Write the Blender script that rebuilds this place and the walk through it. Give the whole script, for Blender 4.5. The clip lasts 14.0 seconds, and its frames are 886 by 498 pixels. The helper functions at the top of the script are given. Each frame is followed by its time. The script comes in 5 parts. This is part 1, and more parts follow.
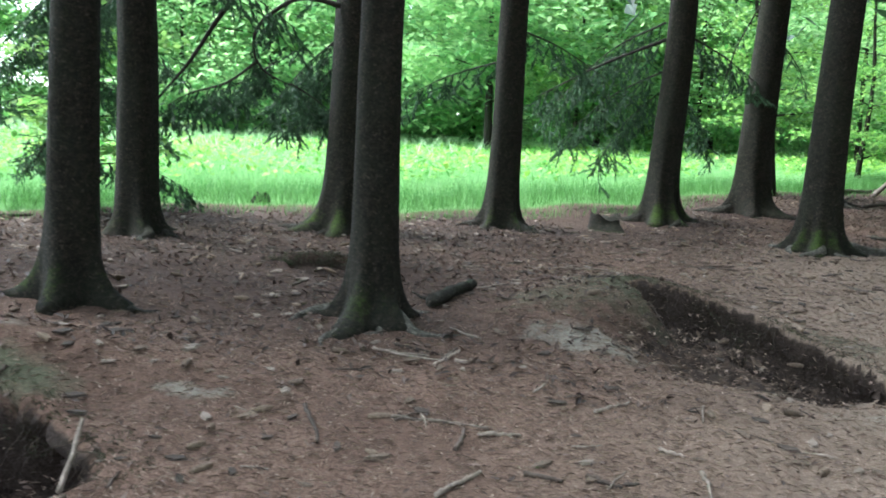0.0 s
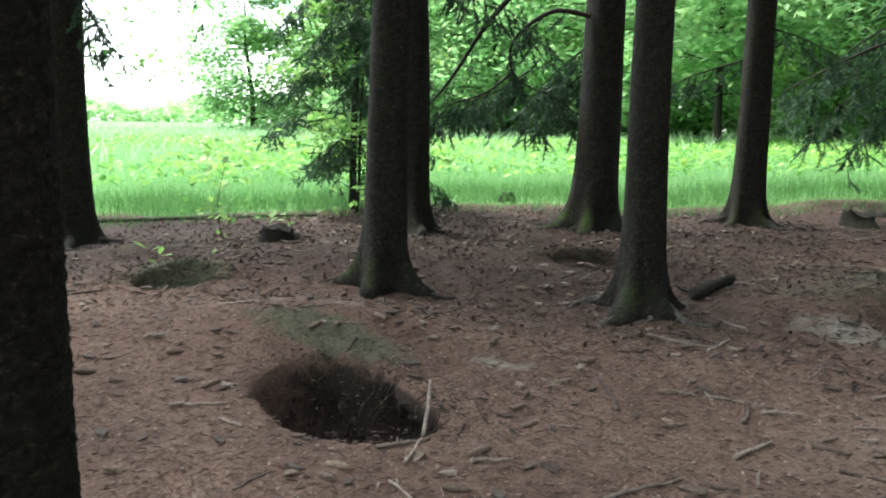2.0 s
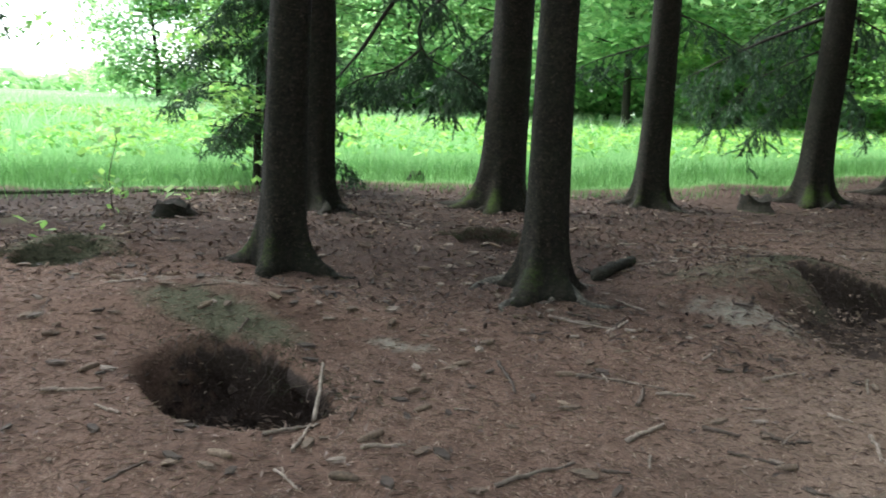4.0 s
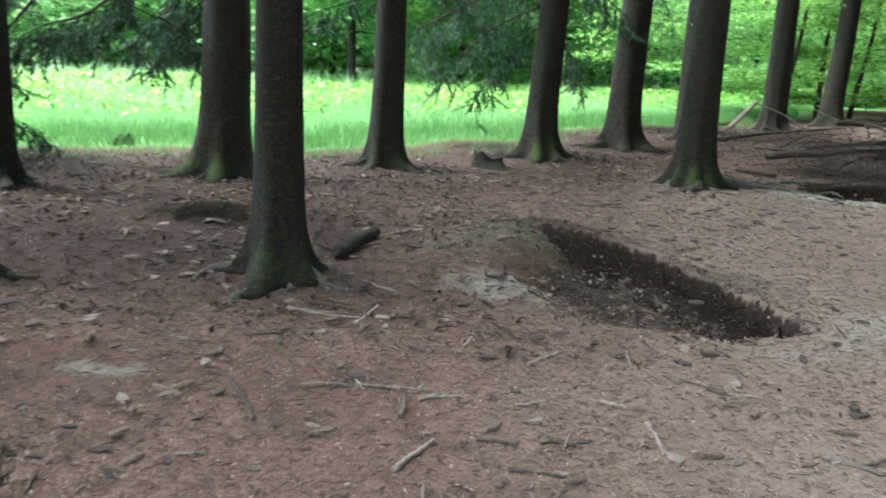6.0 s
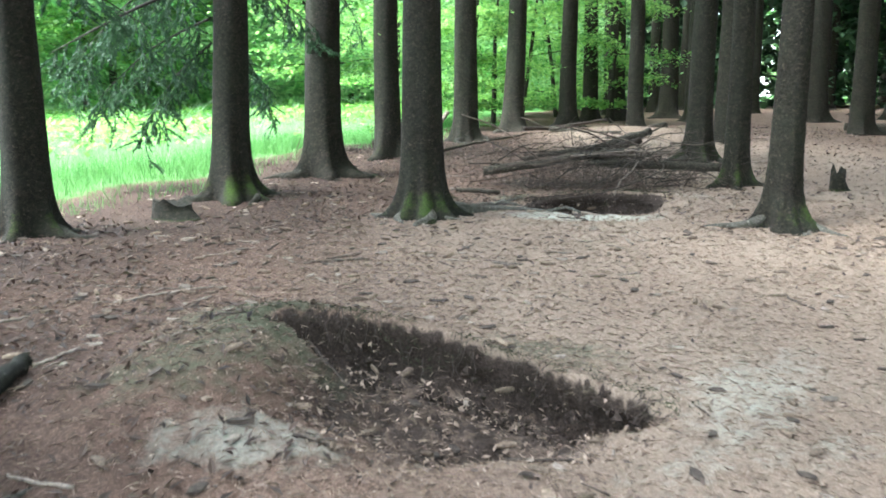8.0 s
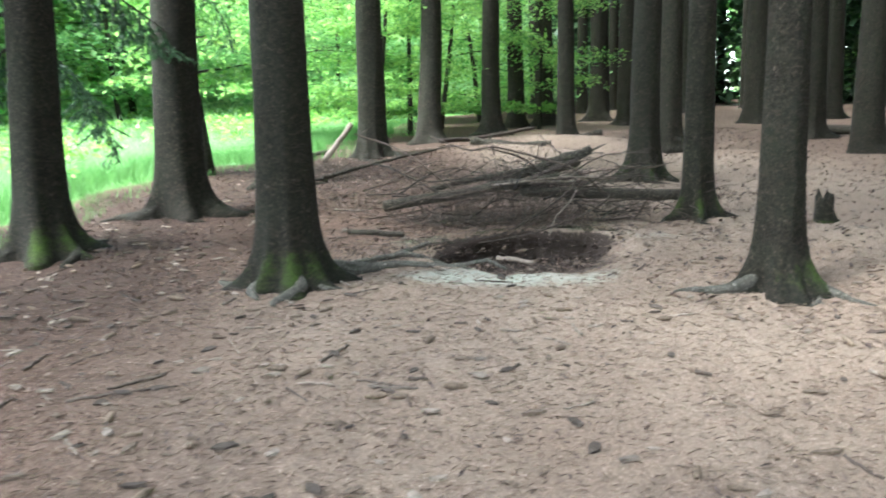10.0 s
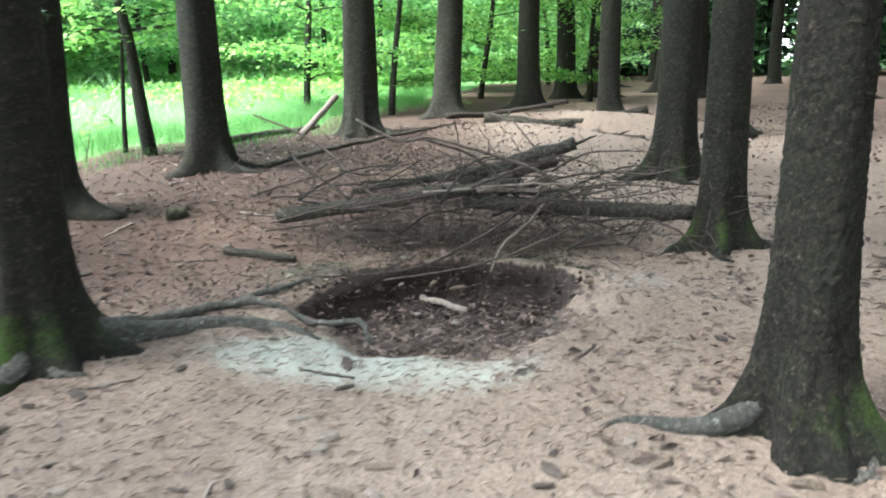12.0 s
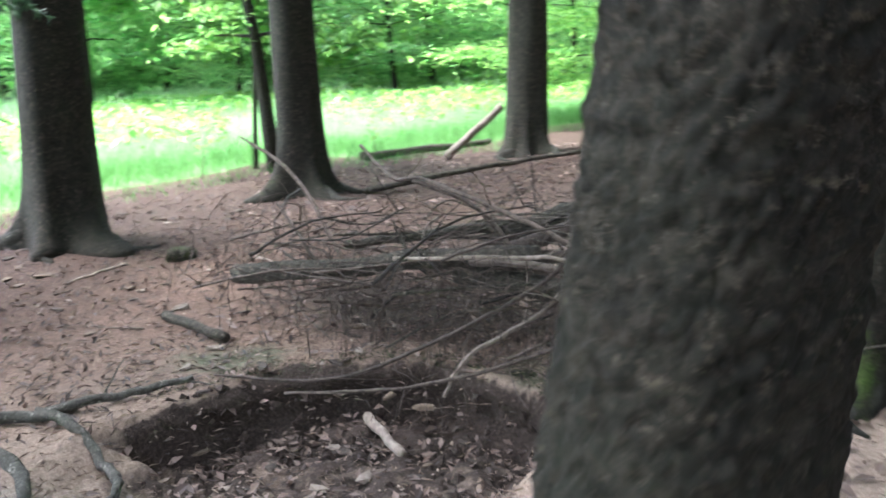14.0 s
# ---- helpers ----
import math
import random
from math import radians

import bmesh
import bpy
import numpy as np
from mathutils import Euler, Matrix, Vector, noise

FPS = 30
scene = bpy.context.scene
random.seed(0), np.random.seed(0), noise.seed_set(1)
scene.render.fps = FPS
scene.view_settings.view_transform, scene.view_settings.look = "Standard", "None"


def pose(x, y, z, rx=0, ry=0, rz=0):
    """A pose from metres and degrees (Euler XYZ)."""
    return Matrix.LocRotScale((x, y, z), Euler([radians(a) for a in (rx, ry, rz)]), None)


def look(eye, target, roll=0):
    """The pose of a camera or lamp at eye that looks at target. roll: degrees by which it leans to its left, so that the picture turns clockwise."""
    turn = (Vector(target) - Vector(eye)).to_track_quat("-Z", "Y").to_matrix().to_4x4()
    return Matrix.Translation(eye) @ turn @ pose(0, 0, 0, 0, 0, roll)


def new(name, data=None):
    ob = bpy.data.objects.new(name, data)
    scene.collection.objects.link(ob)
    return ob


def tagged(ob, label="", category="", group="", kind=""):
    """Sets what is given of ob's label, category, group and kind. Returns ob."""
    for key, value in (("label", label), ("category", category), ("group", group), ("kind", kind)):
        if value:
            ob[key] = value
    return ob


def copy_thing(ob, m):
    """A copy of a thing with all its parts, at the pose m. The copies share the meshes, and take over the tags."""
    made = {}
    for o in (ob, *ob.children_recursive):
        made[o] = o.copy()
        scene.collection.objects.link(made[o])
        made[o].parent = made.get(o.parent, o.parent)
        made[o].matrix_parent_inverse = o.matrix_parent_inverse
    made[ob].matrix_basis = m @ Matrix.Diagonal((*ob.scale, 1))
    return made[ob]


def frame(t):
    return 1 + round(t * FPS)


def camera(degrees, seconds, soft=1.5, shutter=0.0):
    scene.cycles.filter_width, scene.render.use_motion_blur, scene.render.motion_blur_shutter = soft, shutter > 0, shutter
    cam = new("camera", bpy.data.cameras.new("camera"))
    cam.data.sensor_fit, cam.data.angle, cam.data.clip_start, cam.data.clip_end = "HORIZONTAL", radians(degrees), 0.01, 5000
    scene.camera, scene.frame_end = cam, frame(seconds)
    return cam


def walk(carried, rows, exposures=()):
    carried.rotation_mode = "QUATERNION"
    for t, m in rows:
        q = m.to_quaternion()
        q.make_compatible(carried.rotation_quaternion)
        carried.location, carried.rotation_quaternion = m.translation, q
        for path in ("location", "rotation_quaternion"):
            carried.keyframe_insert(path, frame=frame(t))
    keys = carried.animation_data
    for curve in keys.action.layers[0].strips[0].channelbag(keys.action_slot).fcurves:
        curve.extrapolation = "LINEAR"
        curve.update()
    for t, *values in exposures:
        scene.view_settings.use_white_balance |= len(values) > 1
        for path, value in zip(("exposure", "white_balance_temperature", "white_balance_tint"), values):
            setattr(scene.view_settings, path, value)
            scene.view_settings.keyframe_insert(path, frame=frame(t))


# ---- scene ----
cam = camera(55.3, 14.0, soft=1.8, shutter=0.4)
PATH = [
    (0, (0.155, 0.249, 1.211), (0.12, 2.231, 0.948), 2.9),
    (0.5, (-0.045, 0.029, 1.249), (-0.13, 2.013, 1.013), 1.6),
    (1, (-0.143, -0.266, 1.252), (-0.45, 1.69, 0.967), 0.5),
    (1.5, (-0.171, -0.423, 1.282), (-0.65, 1.502, 1.031), 0.8),
    (2, (-0.188, -0.46, 1.28), (-0.715, 1.448, 0.992), 1.1),
    (2.2, (-0.207, -0.443, 1.283), (-0.758, 1.455, 0.978), 1.0),
    (4.3, (-0.117, -0.268, 1.259), (-0.385, 1.685, 0.921), 2.3),
    (4.5, (-0.104, -0.235, 1.266), (-0.338, 1.721, 0.92), 1.9),
    (5, (-0.07, -0.057, 1.263), (-0.218, 1.911, 0.941), 2.5),
    (5.5, (-0.109, 0.188, 1.251), (-0.013, 2.155, 0.901), 2.5),
    (6, (-0.187, 0.491, 1.274), (0.116, 2.426, 0.87), 2.9),
    (6.5, (-0.175, 0.902, 1.252), (0.3, 2.8, 0.837), 1.7),
    (7, (-0.145, 1.372, 1.244), (0.617, 3.173, 0.826), 0.9),
    (7.3, (-0.152, 1.666, 1.265), (0.822, 3.366, 0.86), 0.8),
    (7.5, (-0.125, 1.891, 1.306), (0.892, 3.566, 0.907), 0.9),
    (7.7, (-0.063, 2.111, 1.307), (0.931, 3.808, 0.945), -0.4),
    (9.8, (1.441, 4.176, 1.486), (2.525, 5.82, 1.14), -2.1),
    (9.9, (1.583, 4.269, 1.477), (2.69, 5.895, 1.115), -2.0),
    (10, (1.66, 4.302, 1.468), (2.792, 5.913, 1.114), -1.6),
    (10.5, (2.269, 4.575, 1.506), (3.517, 6.078, 1.076), -0.8),
    (11, (2.885, 4.9, 1.495), (4.057, 6.468, 1.087), -0.6),
    (11.5, (3.561, 5.255, 1.463), (4.564, 6.937, 1.053), 1.3),
    (11.8, (3.944, 5.48, 1.484), (4.861, 7.21, 1.075), -0.2),
    (11.9, (4.075, 5.597, 1.482), (4.998, 7.32, 1.058), -0.8),
    (12, (4.205, 5.679, 1.483), (5.153, 7.387, 1.052), -0.9),
    (12.5, (4.779, 5.986, 1.485), (5.632, 7.762, 1.142), -1.0),
    (13, (5.391, 6.314, 1.493), (6.091, 8.16, 1.172), -3.0),
    (13.5, (6.056, 6.622, 1.492), (6.691, 8.478, 1.101), -2.6),
    (14, (6.655, 6.982, 1.451), (6.94, 8.92, 1.045), -1.5),
]
walk(cam, [(t, look(eye, target, roll)) for t, eye, target, roll in PATH],
     exposures=[(0.0, 2.92, 5800, 3), (0.5, 2.95, 5700, 3), (1.0, 2.65, 5800, 3), (2.0, 2.57, 6250, 6), (4.5, 2.46, 6200, 5), (5.0, 2.36, 6150, 4), (5.5, 2.8, 6050, 4), (6.0, 3.1, 5900, 3), (6.5, 3.12, 5850, 3), (7.0, 3.65, 5800, 2), (7.5, 3.85, 5800, 2), (10.0, 3.74, 5900, 4), (10.5, 3.92, 5900, 4), (11.0, 4.08, 5900, 4), (11.5, 4.0, 5850, 4), (12.0, 3.9, 5850, 4), (12.5, 4.08, 5850, 6), (13.0, 4.02, 5900, 8), (14.0, 4.07, 5800, 11)])


# ---- world and light: bright overcast day ----
SUN_ELEV, SUN_ROT = radians(62), radians(-72)
world = bpy.data.worlds.new("overcast_sky")
scene.world = world
world.use_nodes = True
wt = world.node_tree
wt.nodes.clear()
w_out = wt.nodes.new("ShaderNodeOutputWorld")
w_bg = wt.nodes.new("ShaderNodeBackground")
w_sat = wt.nodes.new("ShaderNodeHueSaturation")
w_sky = wt.nodes.new("ShaderNodeTexSky")
w_sky.sky_type, w_sky.sun_disc = "NISHITA", False
w_sky.sun_elevation, w_sky.sun_rotation = SUN_ELEV, SUN_ROT
w_sky.dust_density, w_sky.air_density = 1.0, 1.0
w_sat.inputs["Saturation"].default_value = 0.35
w_bg.inputs["Strength"].default_value = 0.15
wt.links.new(w_sky.outputs[0], w_sat.inputs["Color"])
wt.links.new(w_sat.outputs[0], w_bg.inputs["Color"])
wt.links.new(w_bg.outputs[0], w_out.inputs["Surface"])

sun_data = bpy.data.lights.new("sun", "SUN")
sun_data.energy, sun_data.angle, sun_data.color = 1.6, radians(20), (1.0, 0.97, 0.92)
sun = new("sun", sun_data)
sun.matrix_world = look((0, 0, 60), (-math.sin(SUN_ROT) * 30, -math.cos(SUN_ROT) * 30, 60 - 30 * math.tan(SUN_ELEV)))


# ---- materials ----
def nodes_of(name):
    m = bpy.data.materials.new(name)
    m.use_nodes = True
    nt = m.node_tree
    return m, nt, nt.nodes["Principled BSDF"]


def add(nt, kind, **values):
    n = nt.nodes.new(kind)
    for key, value in values.items():
        n.inputs[key].default_value = value
    return n


def ramp(nt, fac, stops):
    n = nt.nodes.new("ShaderNodeValToRGB")
    while len(n.color_ramp.elements) < len(stops):
        n.color_ramp.elements.new(0.5)
    for e, (pos, col) in zip(n.color_ramp.elements, stops):
        e.position, e.color = pos, (*col, 1)
    nt.links.new(fac, n.inputs["Fac"])
    return n.outputs["Color"]


def noise_tex(nt, coord, scale, detail=6.0, rough=0.6):
    n = add(nt, "ShaderNodeTexNoise", Scale=scale, Detail=detail, Roughness=rough)
    nt.links.new(coord, n.inputs["Vector"])
    return n.outputs["Fac"]


def mixed(nt, fac, a, b):
    n = nt.nodes.new("ShaderNodeMix")
    n.data_type = "RGBA"
    if isinstance(fac, float):
        n.inputs["Factor"].default_value = fac
    else:
        nt.links.new(fac, n.inputs["Factor"])
    for key, v in (("A", a), ("B", b)):
        sock = n.inputs[6 if key == "A" else 7]
        if isinstance(v, tuple):
            sock.default_value = (*v, 1)
        else:
            nt.links.new(v, sock)
    return n.outputs[2]


def maths(nt, op, a, b=0.0):
    n = nt.nodes.new("ShaderNodeMath")
    n.operation = op
    n.use_clamp = True
    for i, v in enumerate((a, b)):
        if isinstance(v, (int, float)):
            n.inputs[i].default_value = v
        else:
            nt.links.new(v, n.inputs[i])
    return n.outputs[0]


def bump(nt, bsdf, height, strength, distance):
    n = add(nt, "ShaderNodeBump", Strength=strength, Distance=distance)
    nt.links.new(height, n.inputs["Height"])
    nt.links.new(n.outputs[0], bsdf.inputs["Normal"])


def object_coord(nt, stretch=(1, 1, 1)):
    tc = nt.nodes.new("ShaderNodeTexCoord")
    mp = nt.nodes.new("ShaderNodeMapping")
    mp.inputs["Scale"].default_value = stretch
    nt.links.new(tc.outputs["Object"], mp.inputs["Vector"])
    return mp.outputs[0]


def ground_material():
    m, nt, b = nodes_of("forest_ground")
    co = object_coord(nt)

    def mask(name):
        n = nt.nodes.new("ShaderNodeAttribute")
        n.attribute_name = name
        return n.outputs["Fac"]
    fine, mid, large = mixed(nt, 0.5, noise_tex(nt, co, 48, 8, 0.8), noise_tex(nt, object_coord(nt, (1, 0.85, 1)), 190, 6, 0.8)), noise_tex(nt, co, 9, 8, 0.65), noise_tex(nt, co, 0.9, 5)
    needle = ramp(nt, fine, [(0.41, (0.028, 0.0155, 0.011)), (0.5, (0.15, 0.092, 0.066)), (0.59, (0.36, 0.255, 0.198))])
    leafy = ramp(nt, mixed(nt, 0.5, mid, fine), [(0.38, (0.03, 0.018, 0.0135)), (0.58, (0.15, 0.093, 0.069))])
    floor_col = mixed(nt, ramp(nt, large, [(0.35, (0, 0, 0)), (0.6, (0.8, 0.8, 0.8))]), needle, leafy)
    # fresh needle cover where the path runs
    tan = ramp(nt, fine, [(0.38, (0.115, 0.086, 0.064)), (0.5, (0.275, 0.21, 0.16)), (0.62, (0.45, 0.36, 0.28))])
    floor_col = mixed(nt, mask("tan"), floor_col, tan)
    # Darker brown: old leaf litter and tree shade, both put into the colour.
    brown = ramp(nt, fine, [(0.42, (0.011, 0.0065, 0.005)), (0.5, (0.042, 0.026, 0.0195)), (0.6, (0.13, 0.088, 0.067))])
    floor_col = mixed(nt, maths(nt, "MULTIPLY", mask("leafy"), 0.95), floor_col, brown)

    def rough_mask(name, edge=3.5):
        s = nt.nodes.new("ShaderNodeMath")
        s.operation = "SUBTRACT"
        nt.links.new(mask(name), s.inputs[0])
        k = nt.nodes.new("ShaderNodeMath")
        k.operation = "MULTIPLY"
        nt.links.new(mid, k.inputs[0])
        k.inputs[1].default_value = 0.75
        nt.links.new(k.outputs[0], s.inputs[1])
        return maths(nt, "MULTIPLY", s.outputs[0], edge)
    sand = ramp(nt, fine, [(0.36, (0.2, 0.19, 0.15)), (0.5, (0.38, 0.37, 0.305)), (0.64, (0.52, 0.505, 0.43))])
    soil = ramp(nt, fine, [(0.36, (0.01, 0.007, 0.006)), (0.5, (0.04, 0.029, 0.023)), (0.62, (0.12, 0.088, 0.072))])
    moss = ramp(nt, fine, [(0.36, (0.025, 0.027, 0.014)), (0.5, (0.09, 0.088, 0.055)), (0.64, (0.22, 0.21, 0.15))])
    green = ramp(nt, mid, [(0.3, (0.07, 0.17, 0.05)), (0.7, (0.16, 0.3, 0.1))])
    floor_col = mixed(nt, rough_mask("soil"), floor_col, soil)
    floor_col = mixed(nt, rough_mask("moss"), floor_col, moss)
    floor_col = mixed(nt, rough_mask("sand", 2.3), floor_col, sand)
    floor_col = mixed(nt, rough_mask("meadow"), floor_col, green)
    nt.links.new(floor_col, b.inputs["Base Color"])
    b.inputs["Roughness"].default_value = 0.95
    b.inputs["Specular IOR Level"].default_value = 0.15
    bump(nt, b, mixed(nt, 0.45, fine, mid), 0.7, 0.022)
    return m


def bark_material(name, dark, light, moss_amount=1.0):
    m, nt, b = nodes_of(name)
    co = object_coord(nt, (1, 1, 1.15))
    fine = noise_tex(nt, co, 90, 8, 0.8)
    large = noise_tex(nt, co, 3.0, 4)
    grain = noise_tex(nt, co, 34, 8, 0.82)
    vor = add(nt, "ShaderNodeTexVoronoi", Scale=55.0, Randomness=1.0)
    vm = nt.nodes.new("ShaderNodeVectorMath")
    vm.operation = "MULTIPLY_ADD"
    nt.links.new(noise_tex(nt, co, 25, 6, 0.8), vm.inputs[0])
    vm.inputs[1].default_value = (0.05, 0.05, 0.05)
    nt.links.new(co, vm.inputs[2])
    nt.links.new(vm.outputs[0], vor.inputs["Vector"])
    cracks = nt.nodes.new("ShaderNodeTexVoronoi")
    cracks.feature = "DISTANCE_TO_EDGE"
    cracks.inputs["Scale"].default_value = 27.0
    vw = nt.nodes.new("ShaderNodeVectorMath")
    vw.operation = "MULTIPLY_ADD"
    nt.links.new(noise_tex(nt, co, 17, 6, 0.8), vw.inputs[0])
    vw.inputs[1].default_value = (0.16, 0.16, 0.1)
    nt.links.new(co, vw.inputs[2])
    nt.links.new(vw.outputs[0], cracks.inputs["Vector"])
    plate_top = ramp(nt, cracks.outputs["Distance"], [(0.0, (0, 0, 0)), (0.07, (0.7, 0.7, 0.7)), (0.3, (1, 1, 1))])
    tone = nt.nodes.new("ShaderNodeTexVoronoi")
    tone.inputs["Scale"].default_value = 27.0
    nt.links.new(vw.outputs[0], tone.inputs["Vector"])
    speck = mixed(nt, 0.08, mixed(nt, 0.45, grain, fine), vor.outputs["Distance"])
    plates = mixed(nt, 0.07, speck, plate_top)
    col = ramp(nt, plates, [(0.34, tuple(c * 0.55 for c in dark)), (0.5, dark), (0.68, light)])
    col = mixed(nt, ramp(nt, tone.outputs["Color"], [(0.5, (0, 0, 0)), (0.85, (0.2, 0.2, 0.2))]), col, tuple(c * 1.15 for c in light))
    flecks = ramp(nt, noise_tex(nt, object_coord(nt, (1, 1, 1.4)), 30, 6, 0.75), [(0.57, (0, 0, 0)), (0.68, (0.6, 0.6, 0.6))])
    col = mixed(nt, flecks, col, tuple(c * 2.6 for c in light))
    lichen = ramp(nt, noise_tex(nt, co, 40, 8, 0.8), [(0.62, (0, 0, 0)), (0.75, (0.4, 0.4, 0.4))])
    col = mixed(nt, lichen, col, (0.13, 0.135, 0.11))
    green_all = ramp(nt, large, [(0.35, (0.05, 0.05, 0.05)), (0.75, (0.45, 0.45, 0.45))])
    col = mixed(nt, green_all, col, (0.03, 0.036, 0.022))
    att = nt.nodes.new("ShaderNodeAttribute")
    att.attribute_name = "moss"
    ms = nt.nodes.new("ShaderNodeMath")
    ms.operation = "SUBTRACT"
    nt.links.new(att.outputs["Fac"], ms.inputs[0])
    sc = nt.nodes.new("ShaderNodeMath")
    sc.operation = "MULTIPLY"
    nt.links.new(noise_tex(nt, co, 14, 8, 0.85), sc.inputs[0])
    sc.inputs[1].default_value = 1.22
    nt.links.new(sc.outputs[0], ms.inputs[1])
    moss_f = maths(nt, "MULTIPLY", ms.outputs[0], 2.6 * moss_amount)
    moss_c = ramp(nt, fine, [(0.34, (0.012, 0.026, 0.005)), (0.5, (0.05, 0.085, 0.014)), (0.66, (0.12, 0.17, 0.03))])
    col = mixed(nt, moss_f, col, moss_c)
    nt.links.new(col, b.inputs["Base Color"])
    b.inputs["Roughness"].default_value = 0.9
    b.inputs["Specular IOR Level"].default_value = 0.2
    bump(nt, b, plates, 1.0, 0.03)
    return m


def wood_material(name, dark, light, scale=30, stretch=(1, 1, 1)):
    m, nt, b = nodes_of(name)
    co = object_coord(nt, stretch)
    info = nt.nodes.new("ShaderNodeObjectInfo")
    f = noise_tex(nt, co, scale, 8, 0.7)
    col = ramp(nt, f, [(0.3, dark), (0.7, light)])
    hs = nt.nodes.new("ShaderNodeHueSaturation")
    mr = add(nt, "ShaderNodeMapRange")
    mr.inputs["To Min"].default_value, mr.inputs["To Max"].default_value = 0.65, 1.3
    nt.links.new(info.outputs["Random"], mr.inputs["Value"])
    nt.links.new(mr.outputs[0], hs.inputs["Value"])
    nt.links.new(col, hs.inputs["Color"])
    nt.links.new(hs.outputs[0], b.inputs["Base Color"])
    b.inputs["Roughness"].default_value = 0.85
    b.inputs["Specular IOR Level"].default_value = 0.25
    bump(nt, b, f, 0.6, 0.01)
    return m


def leaf_material(name, dark, light, trans=0.35, gloss=0.5):
    m, nt, b = nodes_of(name)
    geo = nt.nodes.new("ShaderNodeNewGeometry")
    col = ramp(nt, geo.outputs["Random Per Island"], [(0.0, dark), (0.55, tuple((a + c) / 2 for a, c in zip(dark, light))), (1.0, light)])
    nt.links.new(col, b.inputs["Base Color"])
    b.inputs["Roughness"].default_value = gloss
    b.inputs["Specular IOR Level"].default_value = 0.3
    tr = nt.nodes.new("ShaderNodeBsdfTranslucent")
    nt.links.new(col, tr.inputs["Color"])
    mx = nt.nodes.new("ShaderNodeMixShader")
    mx.inputs[0].default_value = trans
    nt.links.new(b.outputs[0], mx.inputs[1])
    nt.links.new(tr.outputs[0], mx.inputs[2])
    nt.links.new(mx.outputs[0], nt.nodes["Material Output"].inputs["Surface"])
    return m


GROUND = ground_material()
BARK = bark_material("spruce_bark", (0.01, 0.0078, 0.0058), (0.07, 0.0555, 0.04))
FOOT = bark_material("root_foot_bark", (0.022, 0.019, 0.015), (0.09, 0.079, 0.062))
ROOT = bark_material("root_bark", (0.09, 0.082, 0.068), (0.29, 0.265, 0.225), 0.9)
DEADWOOD = wood_material("dead_wood", (0.03, 0.022, 0.017), (0.13, 0.1, 0.08))
PALEWOOD = wood_material("pale_bare_wood", (0.11, 0.085, 0.065), (0.33, 0.27, 0.22))
MOSSLOG = bark_material("log_bark", (0.045, 0.037, 0.029), (0.19, 0.16, 0.125), 1.0)
CONE = wood_material("cone_scales", (0.06, 0.043, 0.031), (0.27, 0.2, 0.145), 60)
BRANCH = wood_material("dark_branch_bark", (0.012, 0.01, 0.008), (0.05, 0.042, 0.034))
SPRUCE = leaf_material("spruce_needles", (0.026, 0.062, 0.03), (0.08, 0.155, 0.068), 0.32)
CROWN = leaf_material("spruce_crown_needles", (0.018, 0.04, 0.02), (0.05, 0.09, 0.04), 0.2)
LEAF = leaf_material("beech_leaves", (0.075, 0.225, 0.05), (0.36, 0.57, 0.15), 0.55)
# Far leaves: a paler leaf copy, distance haze put into the colour.
LEAF_HAZED = leaf_material("hazed_far_leaves", (0.17, 0.37, 0.14), (0.48, 0.68, 0.31), 0.6)
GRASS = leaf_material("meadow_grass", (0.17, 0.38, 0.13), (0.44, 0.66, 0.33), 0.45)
# Edge grass: darker copy of meadow grass, tree shade put into the colour.
SHADE_GRASS = leaf_material("shade_tinted_edge_grass", (0.045, 0.135, 0.032), (0.18, 0.36, 0.11), 0.4)
SEEDHEAD = leaf_material("pale_grass_heads", (0.34, 0.5, 0.27), (0.58, 0.72, 0.46), 0.4)
DOCK = leaf_material("broad_weed_leaves", (0.08, 0.26, 0.05), (0.36, 0.56, 0.12), 0.45)
TURF = leaf_material("turf_and_moss", (0.012, 0.014, 0.007), (0.085, 0.09, 0.045), 0.1, 0.8)
CRUMB = leaf_material("pale_needle_crumbs", (0.1, 0.068, 0.05), (0.42, 0.325, 0.255), 0.0, 0.9)
LITTER = leaf_material("dry_litter", (0.075, 0.05, 0.037), (0.4, 0.3, 0.23), 0.0, 0.9)
DRYLEAF = leaf_material("dry_beech_leaves", (0.04, 0.026, 0.02), (0.24, 0.17, 0.135), 0.1, 0.6)
# Darker copy of the dry leaves, for old litter and painted tree shade.
SHADE_LEAF = leaf_material("shade_darkened_leaves", (0.018, 0.011, 0.008), (0.12, 0.08, 0.06), 0.1, 0.6)


from mathutils import noise


# ---- mesh helpers ----
def mesh_object(name, verts, faces, material, parent=None, label="", smooth=True, attrs=None):
    me = bpy.data.meshes.new(name)
    me.from_pydata([tuple(v) for v in verts] if not isinstance(verts, np.ndarray) else verts.tolist(), [], faces if isinstance(faces, list) else faces.tolist())
    for key, vals in (attrs or {}).items():
        me.attributes.new(key, "FLOAT", "POINT").data.foreach_set("value", np.asarray(vals, dtype=np.float32))
    if smooth:
        me.polygons.foreach_set("use_smooth", np.ones(len(me.polygons), dtype=bool))
    me.materials.append(material)
    me.update()
    ob = new(name, me)
    if parent is not None:
        ob.parent = parent
    if label:
        ob["label"] = label
    return ob


